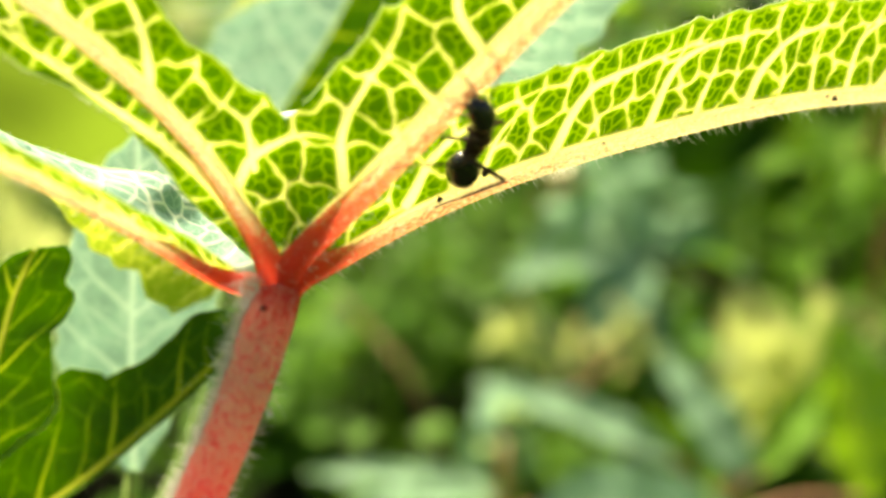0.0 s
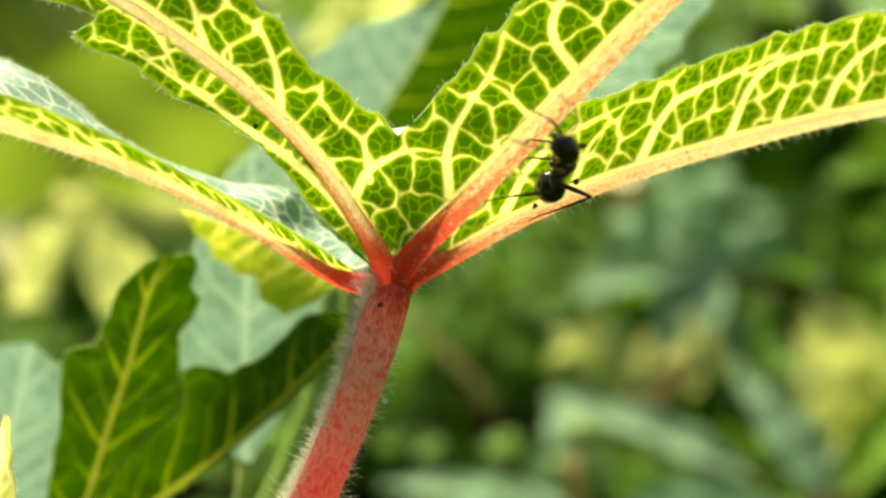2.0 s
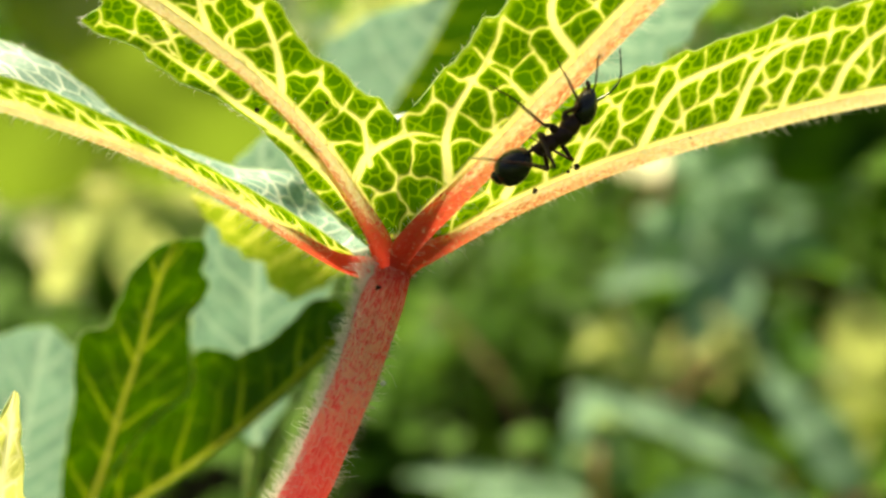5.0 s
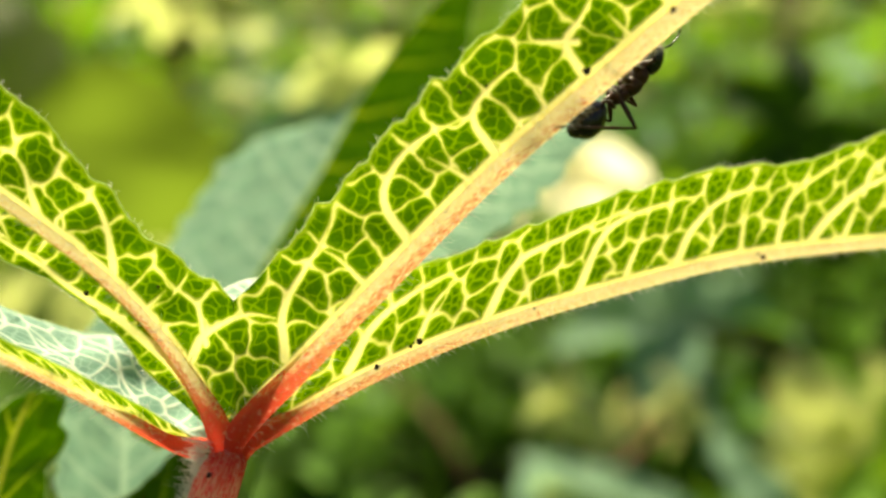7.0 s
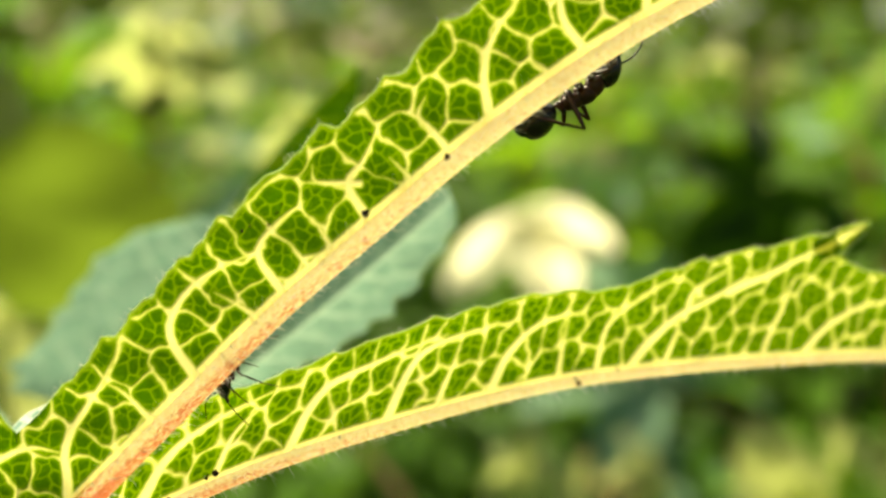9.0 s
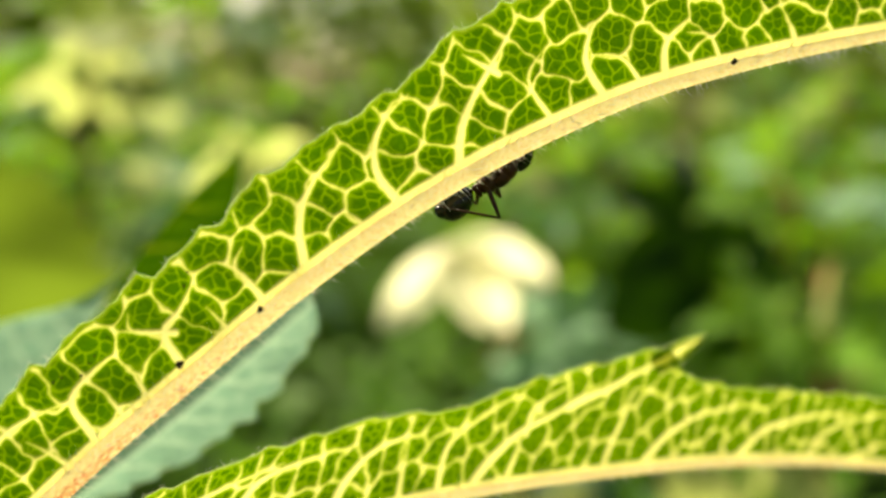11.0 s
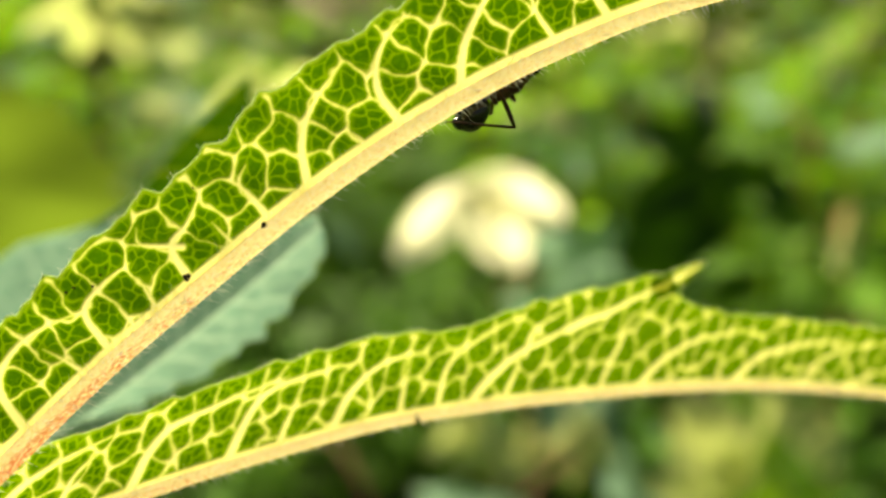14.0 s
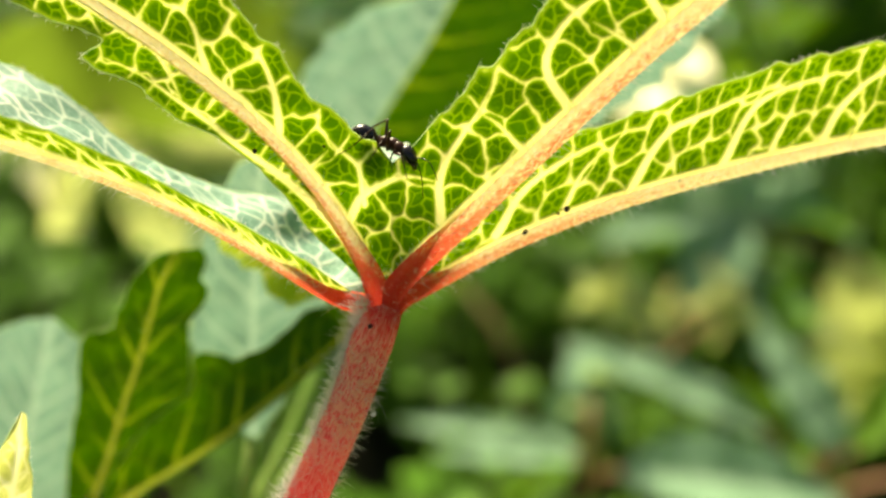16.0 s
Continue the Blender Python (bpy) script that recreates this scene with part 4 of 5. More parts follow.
    eb = [(-37.0, 21.1, -36.3), (-30.0, 20.5, -25.5), (-23.5, 20.0, -19.7), (-22.9, 20.0, -15.9), (-21.1, 20.0, -14.8), (-18.5, 20.0, -15.3), (-17.8, 20.0, -15.9), (-13.3, 20.0, -13.4), (-8.8, 20.0, -9.5), (-2.7, 20.0, -9.3)]
    eb2 = [(x + 0.5, y + 1.5, z - 0.9) for x, y, z in rb]
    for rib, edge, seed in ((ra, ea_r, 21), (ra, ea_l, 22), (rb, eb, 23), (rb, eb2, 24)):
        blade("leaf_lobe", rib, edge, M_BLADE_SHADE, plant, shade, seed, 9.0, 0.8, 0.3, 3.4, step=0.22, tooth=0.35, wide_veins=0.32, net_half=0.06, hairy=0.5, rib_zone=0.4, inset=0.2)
    for rib in (ra, rb):
        rib_bar("rib", rib, [0.5, 0.44, 0.38, 0.31, 0.24, 0.14], plant, "dull yellow rib of the shade-toned leaf", 25, 1.0, 0.12, 1.0, material=M_DULL_RIB)
    tube("petiole", [(-37.6 * MM, 21 * MM, -36.6 * MM), (-50 * MM, 12 * MM, -60 * MM), (-80 * MM, 6 * MM, -110 * MM), (-112 * MM, 2 * MM, -140 * MM)],
         [0.0012, 0.0014, 0.0018, 0.002], M_GREEN_STEM, plant)
    # the tip of a third, yellow leaf
    rt = [(-37.5, -4, -40), (-34.0, -3, -27), (-32.2, -2.5, -18), (-30.6, -2, -10.6)]
    blade("leaf_lobe", rt, [(-36.5, -4, -40), (-31.5, -3, -27), (-30.6, -2.5, -17), (-30.4, -2, -10.8)], M_TIP, plant, "bright yellow young leaf tip", 31,
          4.0, 0.8, 0.2, 2.0, step=0.25, tooth=0.7, tooth_every=3.4)
    blade("leaf_lobe", rt, [(-40, -4, -40), (-37.5, -3, -27), (-34.2, -2.5, -17), (-30.8, -2, -10.8)], M_TIP, plant, "bright yellow young leaf tip", 32,
          4.0, 0.8, 0.2, 2.0, step=0.25, tooth=0.7, tooth_every=3.4)
    # a blue-green leaf close behind, two of its lobes
    grey = "blue-green upper side of a leaf close behind"
    g1 = [(-8.0, 54, -4.0), (-5.8, 55, 2.6), (0.4, 55, 12.8), (4.8, 55, 19.5), (10.9, 55, 30.2), (17.7, 55, 39.2), (28, 56, 50)]
    blade("leaf_lobe", g1, [(-9, 54, -4), (-21, 55, 2.5), (-16.5, 55, 9.8), (-9.4, 55, 19.8), (-3.0, 55, 24.2), (4.6, 55, 26.6), (8.6, 55, 27.6), (11.5, 55, 31.0), (18.0, 55, 39.4), (28, 56, 50.1)],
          M_BACK, plant, grey, 41, 8.0, 0.6, 0.4, 4.0, step=0.4, tooth=2.2, tooth_every=5.5, net_half=0.12, hairy=0.4, relief=0.2)
    # the other half takes the same greens, darkened for shade
    blade("leaf_lobe", g1, [(-7, 54, -4), (3.0, 56, 0), (12, 57, 8), (19, 57, 17), (25, 57, 28), (27, 57, 39), (28.6, 56, 49.6)], M_BLADE_SHADE, plant, "half of the leaf behind, its green darkened for shade", 42,
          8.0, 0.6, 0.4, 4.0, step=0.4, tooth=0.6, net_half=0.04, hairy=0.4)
    g2 = [(2, 30, -1), (14, 29, 8.5), (26, 28, 18.5), (38.5, 27, 29.5)]
    blade("leaf_lobe", g2, [(2, 30, 0), (14, 30, 15), (28, 29, 27), (38.0, 27, 30.8)], M_BACK, plant, grey, 43,
          7.0, 0.6, 0.4, 4.0, step=0.4, tooth=0.5, net_half=0.05, hairy=0.4, relief=0.2)
    blade("leaf_lobe", g2, [(3, 30, -2), (8.2, 30, 4.2), (14.5, 29.9, 6.6), (20.5, 29.6, 9.2), (28.1, 29.2, 13.9), (34.0, 28.4, 19.6), (38.2, 27.6, 25.2), (38.9, 27, 28.6)], M_BACK, plant, grey, 44,
          7.0, 0.6, 0.4, 4.0, step=0.4, tooth=1.2, tooth_every=4.5, net_half=0.05, hairy=0.4, relief=0.2)
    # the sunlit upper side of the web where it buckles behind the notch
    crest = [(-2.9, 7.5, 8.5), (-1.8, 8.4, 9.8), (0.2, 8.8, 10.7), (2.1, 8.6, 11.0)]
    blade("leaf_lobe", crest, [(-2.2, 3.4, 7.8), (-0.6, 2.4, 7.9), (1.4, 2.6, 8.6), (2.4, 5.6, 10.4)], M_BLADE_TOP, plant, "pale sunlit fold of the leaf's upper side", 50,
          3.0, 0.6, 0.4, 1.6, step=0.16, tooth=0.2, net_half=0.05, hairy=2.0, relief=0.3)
    g3 = [(-18, 27, -30), (-17.5, 27, -18), (-16.5, 27, -6), (-15, 27, 8)]
    blade("leaf_lobe", g3, [(-17.5, 27, -30), (-12, 27, -20), (-8, 27, -9), (-10, 27, 2), (-14.8, 27, 8.2)], M_BACK, plant, grey, 45,
          7.0, 0.6, 0.4, 4.0, step=0.4, tooth=0.7, net_half=0.05, hairy=0.4, relief=0.2)
    blade("leaf_lobe", g3, [(-18.5, 27, -30), (-24, 27, -20), (-24, 27, -9), (-20, 27, 2), (-15.2, 27, 8.2)], M_BACK, plant, grey, 46,
          7.0, 0.6, 0.4, 4.0, step=0.4, tooth=0.7, net_half=0.05, hairy=0.4, relief=0.2)
    g4 = [(-60, 33, -66), (-54, 33, -46), (-49, 33, -30), (-44.5, 33, -15.5)]
    blade("leaf_lobe", g4, [(-58, 33, -66), (-44, 33, -46), (-40.0, 33, -30), (-41, 33, -20), (-44.2, 33, -15.4)], M_BACK, plant, grey, 47,
          7.0, 0.6, 0.4, 4.0, step=0.4, tooth=0.7, net_half=0.05, hairy=0.4, relief=0.2)
    blade("leaf_lobe", g4, [(-62, 33, -66), (-64, 33, -46), (-60, 33, -30), (-52, 33, -18), (-44.8, 33, -15.4)], M_BACK, plant, grey, 48,
          7.0, 0.6, 0.4, 4.0, step=0.4, tooth=0.7, net_half=0.05, hairy=0.4, relief=0.2)
    g5 = [(-4, 21, -5.0), (-10, 21, -2.6), (-16, 21, 0.4), (-22, 21, 2.4)]
    blade("leaf_lobe", g5, [(-4, 21, -6.0), (-7.5, 21, -7.2), (-9.2, 21, -8.4), (-12.7, 21, -8.6), (-14.8, 21, -5.0), (-17, 21, -4.0), (-20, 21, -0.5), (-22, 21, 2.2)], M_YOUNG, plant, "yellow-green young leaf behind the stalk", 49,
          4.0, 0.5, 0.3, 3.0, step=0.4, tooth=0.9, tooth_every=3.0, net_half=0.05, hairy=0.4, relief=0.2)
    for pts in ([(2, 31, -0.5), (-3, 31, -14), (-12, 29, -34), (-60, 20, -110), (-112, 2, -180)], [(-8.0, 54, -3.6), (-10, 46, -18), (-16, 36, -38), (-60, 20, -110), (-112, 2, -180)], [(-18, 27, -29.5), (-30, 26, -70), (-112, 2, -200)],
                [(-60, 33, -65.5), (-75, 26, -120), (-112, 2, -220)], [(-4, 21, -5.0), (-5, 23, -14), (-14, 24, -36), (-112, 2, -160)]):
        tube("petiole", [Vector(p) * MM for p in pts], [0.0008] + [0.0014] * (len(pts) - 2) + [0.002], M_GREEN_STEM, plant)
    to_leaf_frame(plant)
    tube("stem", [(0, 0, -0.03), (0.002, 0.004, 0.25), (0.004, 0.006, 0.42), (-0.01, 0.01, 0.56)], [0.008, 0.007, 0.006, 0.004], M_RED_STEM, plant, "", 12, 30, up=(0, 1, 0))


M_DULL_RIB = plain("dull_rib", (0.30, 0.34, 0.035), (0.40, 0.42, 0.06), 700.0, 0.5, 0.5)
M_TIP = blade_material("young_leaf_tip", (0.93, 0.90, 0.52), (0.88, 0.85, 0.36), (0.74, 0.76, 0.20), (0.82, 0.80, 0.28), (1.0, 1.0, 0.9), 0.5)
M_YOUNG = blade_material("young_leaf", (0.85, 0.78, 0.30), (0.75, 0.72, 0.12), (0.30, 0.42, 0.03), (0.48, 0.54, 0.06), (1.0, 1.0, 0.8), 0.55)


def build_specks():
    """Grains of dirt on the underside of the leaf."""
    rng = np.random.RandomState(4)
    spots = [(-10.2, -0.3, 11.5, 0.26), (-4.6, -0.9, 12.0, 0.18), (15.7, 1.3, 6.5, 0.32), (12.1, 0.7, 4.6, 0.30), (27.8, -5.0, 28.0, 0.40), (33.7, -6.2, 32.2, 0.30),
             (47.6, 5.4, 12.4, 0.30), (72.0, -6.2, 52.6, 0.34), (15.0, 1.3, 6.1, 0.2), (-0.9, -3.3, -2.4, 0.26), (18.6, -3.4, 26.6, 0.16), (19.2, -3.5, 27.0, 0.14),
             (20.6, -3.6, 27.1, 0.15), (21.2, -3.7, 28.0, 0.13), (21.6, -3.8, 28.6, 0.11), (22.5, -3.9, 29.9, 0.10), (28.1, -5.0, 33.9, 0.16), (28.4, -5.1, 34.9, 0.12),
             (44.8, 7.0, 16.0, 0.13), (47.6, 6.4, 12.6, 0.16), (69.6, 9.6, 13.2, 0.15), (66.9, 9.2, 19.5, 0.14), (15.2, 0.9, 6.5, 0.14), (25.8, 3.0, 8.7, 0.10)]
    for x, y, z, size in spots:
        bm = bmesh.new()
        bmesh.ops.create_icosphere(bm, subdivisions=2, radius=size * MM)
        for v in bm.verts:
            v.co *= 0.75 + 0.6 * noise.noise(v.co * 9000 + Vector((x, y, z)))
            v.co.y *= 0.6
        me = bpy.data.meshes.new("dirt_grain")
        bm.to_mesh(me)
        bm.free()
        me.materials.append(M_SPECK)
        ob = tagged(new("dirt_grain", me), "tiny dark brown grain stuck to the leaf", "dirt", "grains on the leaf")
        ob.matrix_basis = LEAF @ Matrix.Translation((x * MM, y * MM, z * MM)) @ pose(0, 0, 0, 0, rng.uniform(0, 180), 0)


# ---------------------------------------------------------------- ants
def blob(bm, centre, radii, squeeze=0.0, tilt=0.0):
    """An egg-shaped part of a body; squeeze narrows it towards +x."""
    made = bmesh.ops.create_uvsphere(bm, u_segments=20, v_segments=14, radius=1.0)
    turn = Matrix.Rotation(tilt, 3, "Y")
    for v in made["verts"]:
        c = v.co.copy()
        k = 1 - squeeze * c.x
        v.co = Vector(centre) + turn @ Vector((c.x * radii[0], c.y * radii[1] * k, c.z * radii[2] * k))


def joined_tubes(bits):
    verts, faces = [], []
    for pts, radii in bits:
        v, f, *_ = tube_data(pts, radii, 7, 9, up=(0.13, 0.21, 0.97))
        k = len(verts)
        verts += list(v)
        faces += [tuple(i + k for i in q) for q in f]
    return np.array(verts), faces


def build_ant(scale, label):
    """An ant that heads along +x with its back towards +z; measures in mm."""
    ant = tagged(new("ant"), label, "ant", "ants on the leaf")
    s = scale * MM
    sets = {
        "head": [((4.25, 0, -0.20), (1.55, 1.10, 0.92), 0.16, 0.62), ((3.35, 0, 0.15), (0.55, 0.42, 0.42), 0.0, 0.2)],
        "thorax": [((2.45, 0, 0.20), (0.95, 0.80, 0.80), 0.08, 0.25), ((1.50, 0, 0.42), (1.05, 0.72, 0.74), 0.0, 0.0), ((0.20, 0, 0.22), (0.98, 0.60, 0.70), 0.0, -0.22)],
        "waist": [((-0.85, 0, 0.12), (0.24, 0.32, 0.66), 0.0, 0.12), ((-0.85, 0, -0.25), (0.75, 0.20, 0.20), 0.0, 0.0)],
        "gaster": [((-2.95, 0, -0.12), (1.72, 1.36, 1.32), 0.14, 0.08), ((-4.2, 0, -0.28), (0.75, 0.62, 0.60), 0.45, 0.2)],
    }
    for name, list_of in sets.items():
        bm = bmesh.new()
        for c, r, q, tilt in list_of:
            blob(bm, [a * s for a in c], [a * s for a in r], q, tilt)
        if name == "gaster":
            for v in bm.verts:   # shallow grooves between the plates
                x = v.co.x / s
                if x < -2.2:
                    k = 1 - 0.035 * math.exp(-((((x + 2.2) % 0.85) - 0.4) / 0.07) ** 2)
                    v.co.y *= k
                    v.co.z *= k
        part(name, bm, M_ANT_BROWN if name in ("thorax", "waist") else M_ANT, ant, "dark reddish-brown" if name == "thorax" else "glossy black")
    head = [o for o in ant.children if o.name.startswith("head")][0]
    for side in (1, -1):
        v, f = joined_tubes([([(5.25 * s, 0.45 * side * s, -1.00 * s), (5.55 * s, 0.45 * side * s, -1.45 * s), (5.50 * s, 0.08 * side * s, -1.75 * s)], [0.2 * s, 0.16 * s, 0.04 * s])])
        link_mesh("mandible", v, f, M_ANT_BROWN, head, "brown jaw")
        bm = bmesh.new()
        blob(bm, (4.25 * s, 0.88 * side * s, 0.12 * s), (0.26 * s, 0.12 * s, 0.2 * s))
        part("eye", bm, M_ANT, head, "small black eye")
    # antennae and legs turn about their own roots; one row a leg: hip along the body, knee, ankle, toe (mm from the hip)
    feelers = {1: ((0.9, 0.5, -0.9), (2.0, 0.7, -2.6), (3.0, 0.7, -4.6)), -1: ((1.7, 0.5, 0.5), (3.1, 0.8, 0.3), (5.0, 1.0, -1.3))}
    legs = {1: ((2.35, (1.1, 1.3, 0.2), (1.7, 1.7, -2.0), (2.1, 1.9, -3.7)),
                (1.25, (-0.3, 1.7, -0.5), (-0.6, 2.1, -3.4), (-1.2, 2.4, -5.4)),
                (0.15, (-1.4, 1.1, 3.0), (-4.3, 1.5, 0.2), (-6.0, 1.7, -1.4))),
            -1: ((2.35, (1.5, 1.2, -0.3), (2.6, 1.6, -1.3), (3.6, 1.7, -2.6)),
                 (1.25, (0.0, 1.4, 2.1), (-0.7, 1.9, -0.9), (-1.1, 2.2, -2.8)),
                 (0.15, (-1.4, 1.2, 1.5), (-2.9, 1.9, -1.6), (-4.3, 2.3, -3.4)))}
    for side in (1, -1):
        elbow, bend, end = (Vector((x * s, y * side * s, z * s)) for x, y, z in feelers[side])
        v, f = joined_tubes([([(0, 0, 0), elbow * 0.5, elbow], [0.11 * s, 0.08 * s, 0.09 * s]), ([elbow, bend, end], [0.08 * s, 0.075 * s, 0.055 * s])])
        ob = link_mesh("antenna", v, f, M_ANT, ant, "elbowed black feeler")
        ob.location = Vector((4.75 * s, 0.42 * side * s, -0.20 * s))
        for x, knee, ankle, toe in legs[side]:
            knee, ankle, toe = (Vector((a * s, b * side * s, c * s)) for a, b, c in (knee, ankle, toe))
            coxa = Vector((0.12 * knee.x, 0.40 * side * s, -0.50 * s))
            claw = toe + (toe - ankle).normalized() * 0.25 * s + Vector((0, 0, 0.12 * s))
            v, f = joined_tubes([([(0, 0, 0), coxa * 0.6, coxa], [0.36 * s, 0.32 * s, 0.17 * s]),
                                 ([coxa, coxa * 0.45 + knee * 0.55 + Vector((0, 0, 0.10 * s)), knee], [0.15 * s, 0.22 * s, 0.13 * s]),
                                 ([knee, (knee + ankle) / 2, ankle], [0.11 * s, 0.125 * s, 0.085 * s]),
                                 ([ankle, (ankle + toe) / 2 + Vector((0, 0, -0.1 * s)), toe], [0.075 * s, 0.06 * s, 0.05 * s]),
                                 ([toe, (toe + claw) / 2, claw], [0.06 * s, 0.04 * s, 0.02 * s])])
            ob = link_mesh("leg", v, f, M_ANT_BROWN, ant, "thin dark jointed leg")
            ob.location = Vector((x * s, 0.40 * side * s, -0.15 * s))
    return ant


def ant_pose(x, y, z, heading, away, back):
    """Body at (x, y, z) mm of the leaf's frame; heading in degrees in the leaf's plane from +x towards +z,
    tipped 'away' degrees off that plane; back: degrees by which the back is turned from sideways towards the viewer."""
    h, a = radians(heading), radians(away)
    fx = Vector((math.cos(h) * math.cos(a), math.sin(a), math.sin(h) * math.cos(a)))
    side = Vector((math.sin(h), 0, -math.cos(h)))
    k = radians(back)
    up = side * math.cos(k) + Vector((0, -1, 0)) * math.sin(k)
    up = (up - up.dot(fx) * fx).normalized()
    m = Matrix((fx, up.cross(fx), up)).transposed().to_4x4()
    m.translation = Vector((x, y, z)) * MM
    return LEAF @ m


# seconds, place (mm), heading, tip away, turn of the back
ANT_ONE = [
    (0.0, 14.0, -2.0, 8.7, 88, -54, 15), (1.2, 14.0, -2.0, 8.7, 88, -54, 15), (1.5, 13.8, -2.0, 8.9, 88, -56, 15), (2.0, 13.3, -2.4, 7.7, 95, -62, 20),
    (2.1, 13.0, -2.8, 6.6, 120, -68, 50), (2.2, 12.7, -3.0, 5.2, 170, -60, 110), (2.3, 12.9, -2.8, 4.4, 202, -55, 128), (2.5, 10.5, -2.6, 4.4, 212, -40, 128), (2.8, 7.6, -3.0, 1.8, 214, -38, 130),
    (3.0, 6.0, -3.4, 0.7, 205, -42, 130), (3.2, 4.2, -3.8, 0.6, 180, -50, 125), (3.6, 3.0, -4.2, 1.2, 130, -50, 110), (4.0, 4.0, -4.0, 3.4, 70, -30, 80), (4.6, 8.6, -3.2, 6.8, 42, -8, 45),
    (5.3, 14.4, -2.6, 10.2, 39, 6, 20), (5.5, 15.4, -2.5, 11.4, 40, 6, 18), (6.0, 19.0, -2.2, 16.0, 41, 6, 15), (6.5, 24.4, -2.0, 20.5, 39, 5, 12),
    (7.0, 31.3, -1.1, 26.6, 43, 5, 6), (7.5, 35.6, 0.0, 32.6, 43, 0, -4), (8.0, 39.3, -1.0, 34.5, 40, 0, 0), (8.5, 41.7, -1.6, 35.5, 37, 0, 6),
    (9.0, 44.0, -2.0, 37.1, 35, 0, 10), (9.5, 48.6, -2.5, 39.8, 34, 0, 8), (10.0, 50.9, -2.2, 41.3, 33, 0, 4),
    (12.3, 52.2, -1.4, 42.5, 41, 4, -6), (13.2, 52.6, -1.4, 43.0, 42, 4, -6), (14.0, 53.0, -1.4, 43.4, 42, 4, -6), (16.0, 53.0, -1.4, 43.4, 42, 4, -6)]
ANT_TWO = [
    (0.0, 24.0, 0.6, 29.5, 225, 0, -88), (8.2, 24.0, 0.6, 29.5, 225, 0, -88), (8.7, 19.3, 1.0, 20.4, 232, 0, -60), (9.0, 17.9, -0.1, 16.3, 240, 0, 10),
    (9.3, 14.6, -1.0, 11.6, 228, 0, 25), (9.7, 10.5, -1.2, 7.6, 226, 0, 20), (10.2, 7.0, 2.0, 5.0, 200, 0, -50), (11.0, 3.2, 3.6, 5.5, 150, 0, -85),
    (12.0, 1.5, 3.6, 6.5, 100, 0, -88), (14.6, 0.6, 4.4, 7.0, 92, 0, -100), (15.0, -0.1, 4.4, 9.8, 92, -35, -120), (15.3, -0.9, 4.5, 10.5, 72, -25, -140),
    (15.5, -0.5, 4.3, 11.3, 52, -20, -150), (15.7, -0.2, 2.6, 12.3, 10, -20, -172), (16.0, 0.1, 0.6, 12.2, -20, -26, -178)]


def gait(ant, busy):
    """Swings legs in two sets of three and plays the feelers; busy: stretches of (from, to, swings per second)."""
    legs = [o for o in ant.children if o.name.startswith("leg")]
    feelers = [o for o in ant.children if o.name.startswith("antenna")]
    for j, ob in enumerate(legs + feelers):
        home = ob.matrix_basis.copy()
        swing = 13 if ob in legs else 16
        rows = [(0.0, home)]
        for a, b, rate in busy:
            steps = max(2, int((b - a) * rate * 2))
            for i in range(steps + 1):
                t = a + (b - a) * i / steps
                if t <= rows[-1][0] + 0.04:
                    continue
                d = 0 if i in (0, steps) else swing * (1 if (i + j) % 2 else -1)
                turn = pose(0, 0, 0, 0.4 * d, 0, d) if ob in legs else pose(0, 0, 0, 0, 0.7 * d, 0.6 * d)
                rows.append((t, home @ turn))
        if rows[-1][0] < 15.95:
            rows.append((16.0, home))
        walk(ob, rows)


# ---------------------------------------------------------------- the field
def pod_part(plant, base, tip, thick):
    """A ridged, pointed pod from base to tip."""
    base, tip = Vector(base), Vector(tip)
    axis = (tip - base)
    long = axis.length
    q = axis.to_track_quat("Z", "Y").to_matrix()
    verts, faces = [], []
    rings, sides = 16, 20
    for i in range(rings):
        t = i / (rings - 1)
        r = thick * (0.75 + 0.9 * t - 1.6 * t * t) * (1 if t < 0.97 else 0.3) if t < 0.9 else thick * max(0.03, (1 - t) * 2.6)
        for j in range(sides):
            a = j * 2 * math.pi / sides
            rr = max(r, 0.0004) * (1 + 0.13 * math.cos(5 * a))
            verts.append(base + q @ Vector((rr * math.cos(a), rr * math.sin(a), t * long)))
    for i in range(rings - 1):
        for j in range(sides):
            k = (j + 1) % sides
            faces.append((i * sides + j, i * sides + k, (i + 1) * sides + k, (i + 1) * sides + j))
    faces.append(tuple(range(sides)))
    pod = link_mesh("pod", verts, faces, M_POD, plant, "pale yellow-green ridged okra pod")
    for j in range(7):   # withered bracts at its base
        a = j * 0.9
        end = base + q @ Vector((math.cos(a) * thick * 2.2, math.sin(a) * thick * 2.2, -0.004 + 0.006 * (j % 3)))
        tube("bract", [base, (base + end) / 2 + Vector((0, 0, 0.003)), end], [0.0012, 0.0009, 0.0003], M_POD, pod, "", 5, 6, up=(0.1, 0.3, 1))


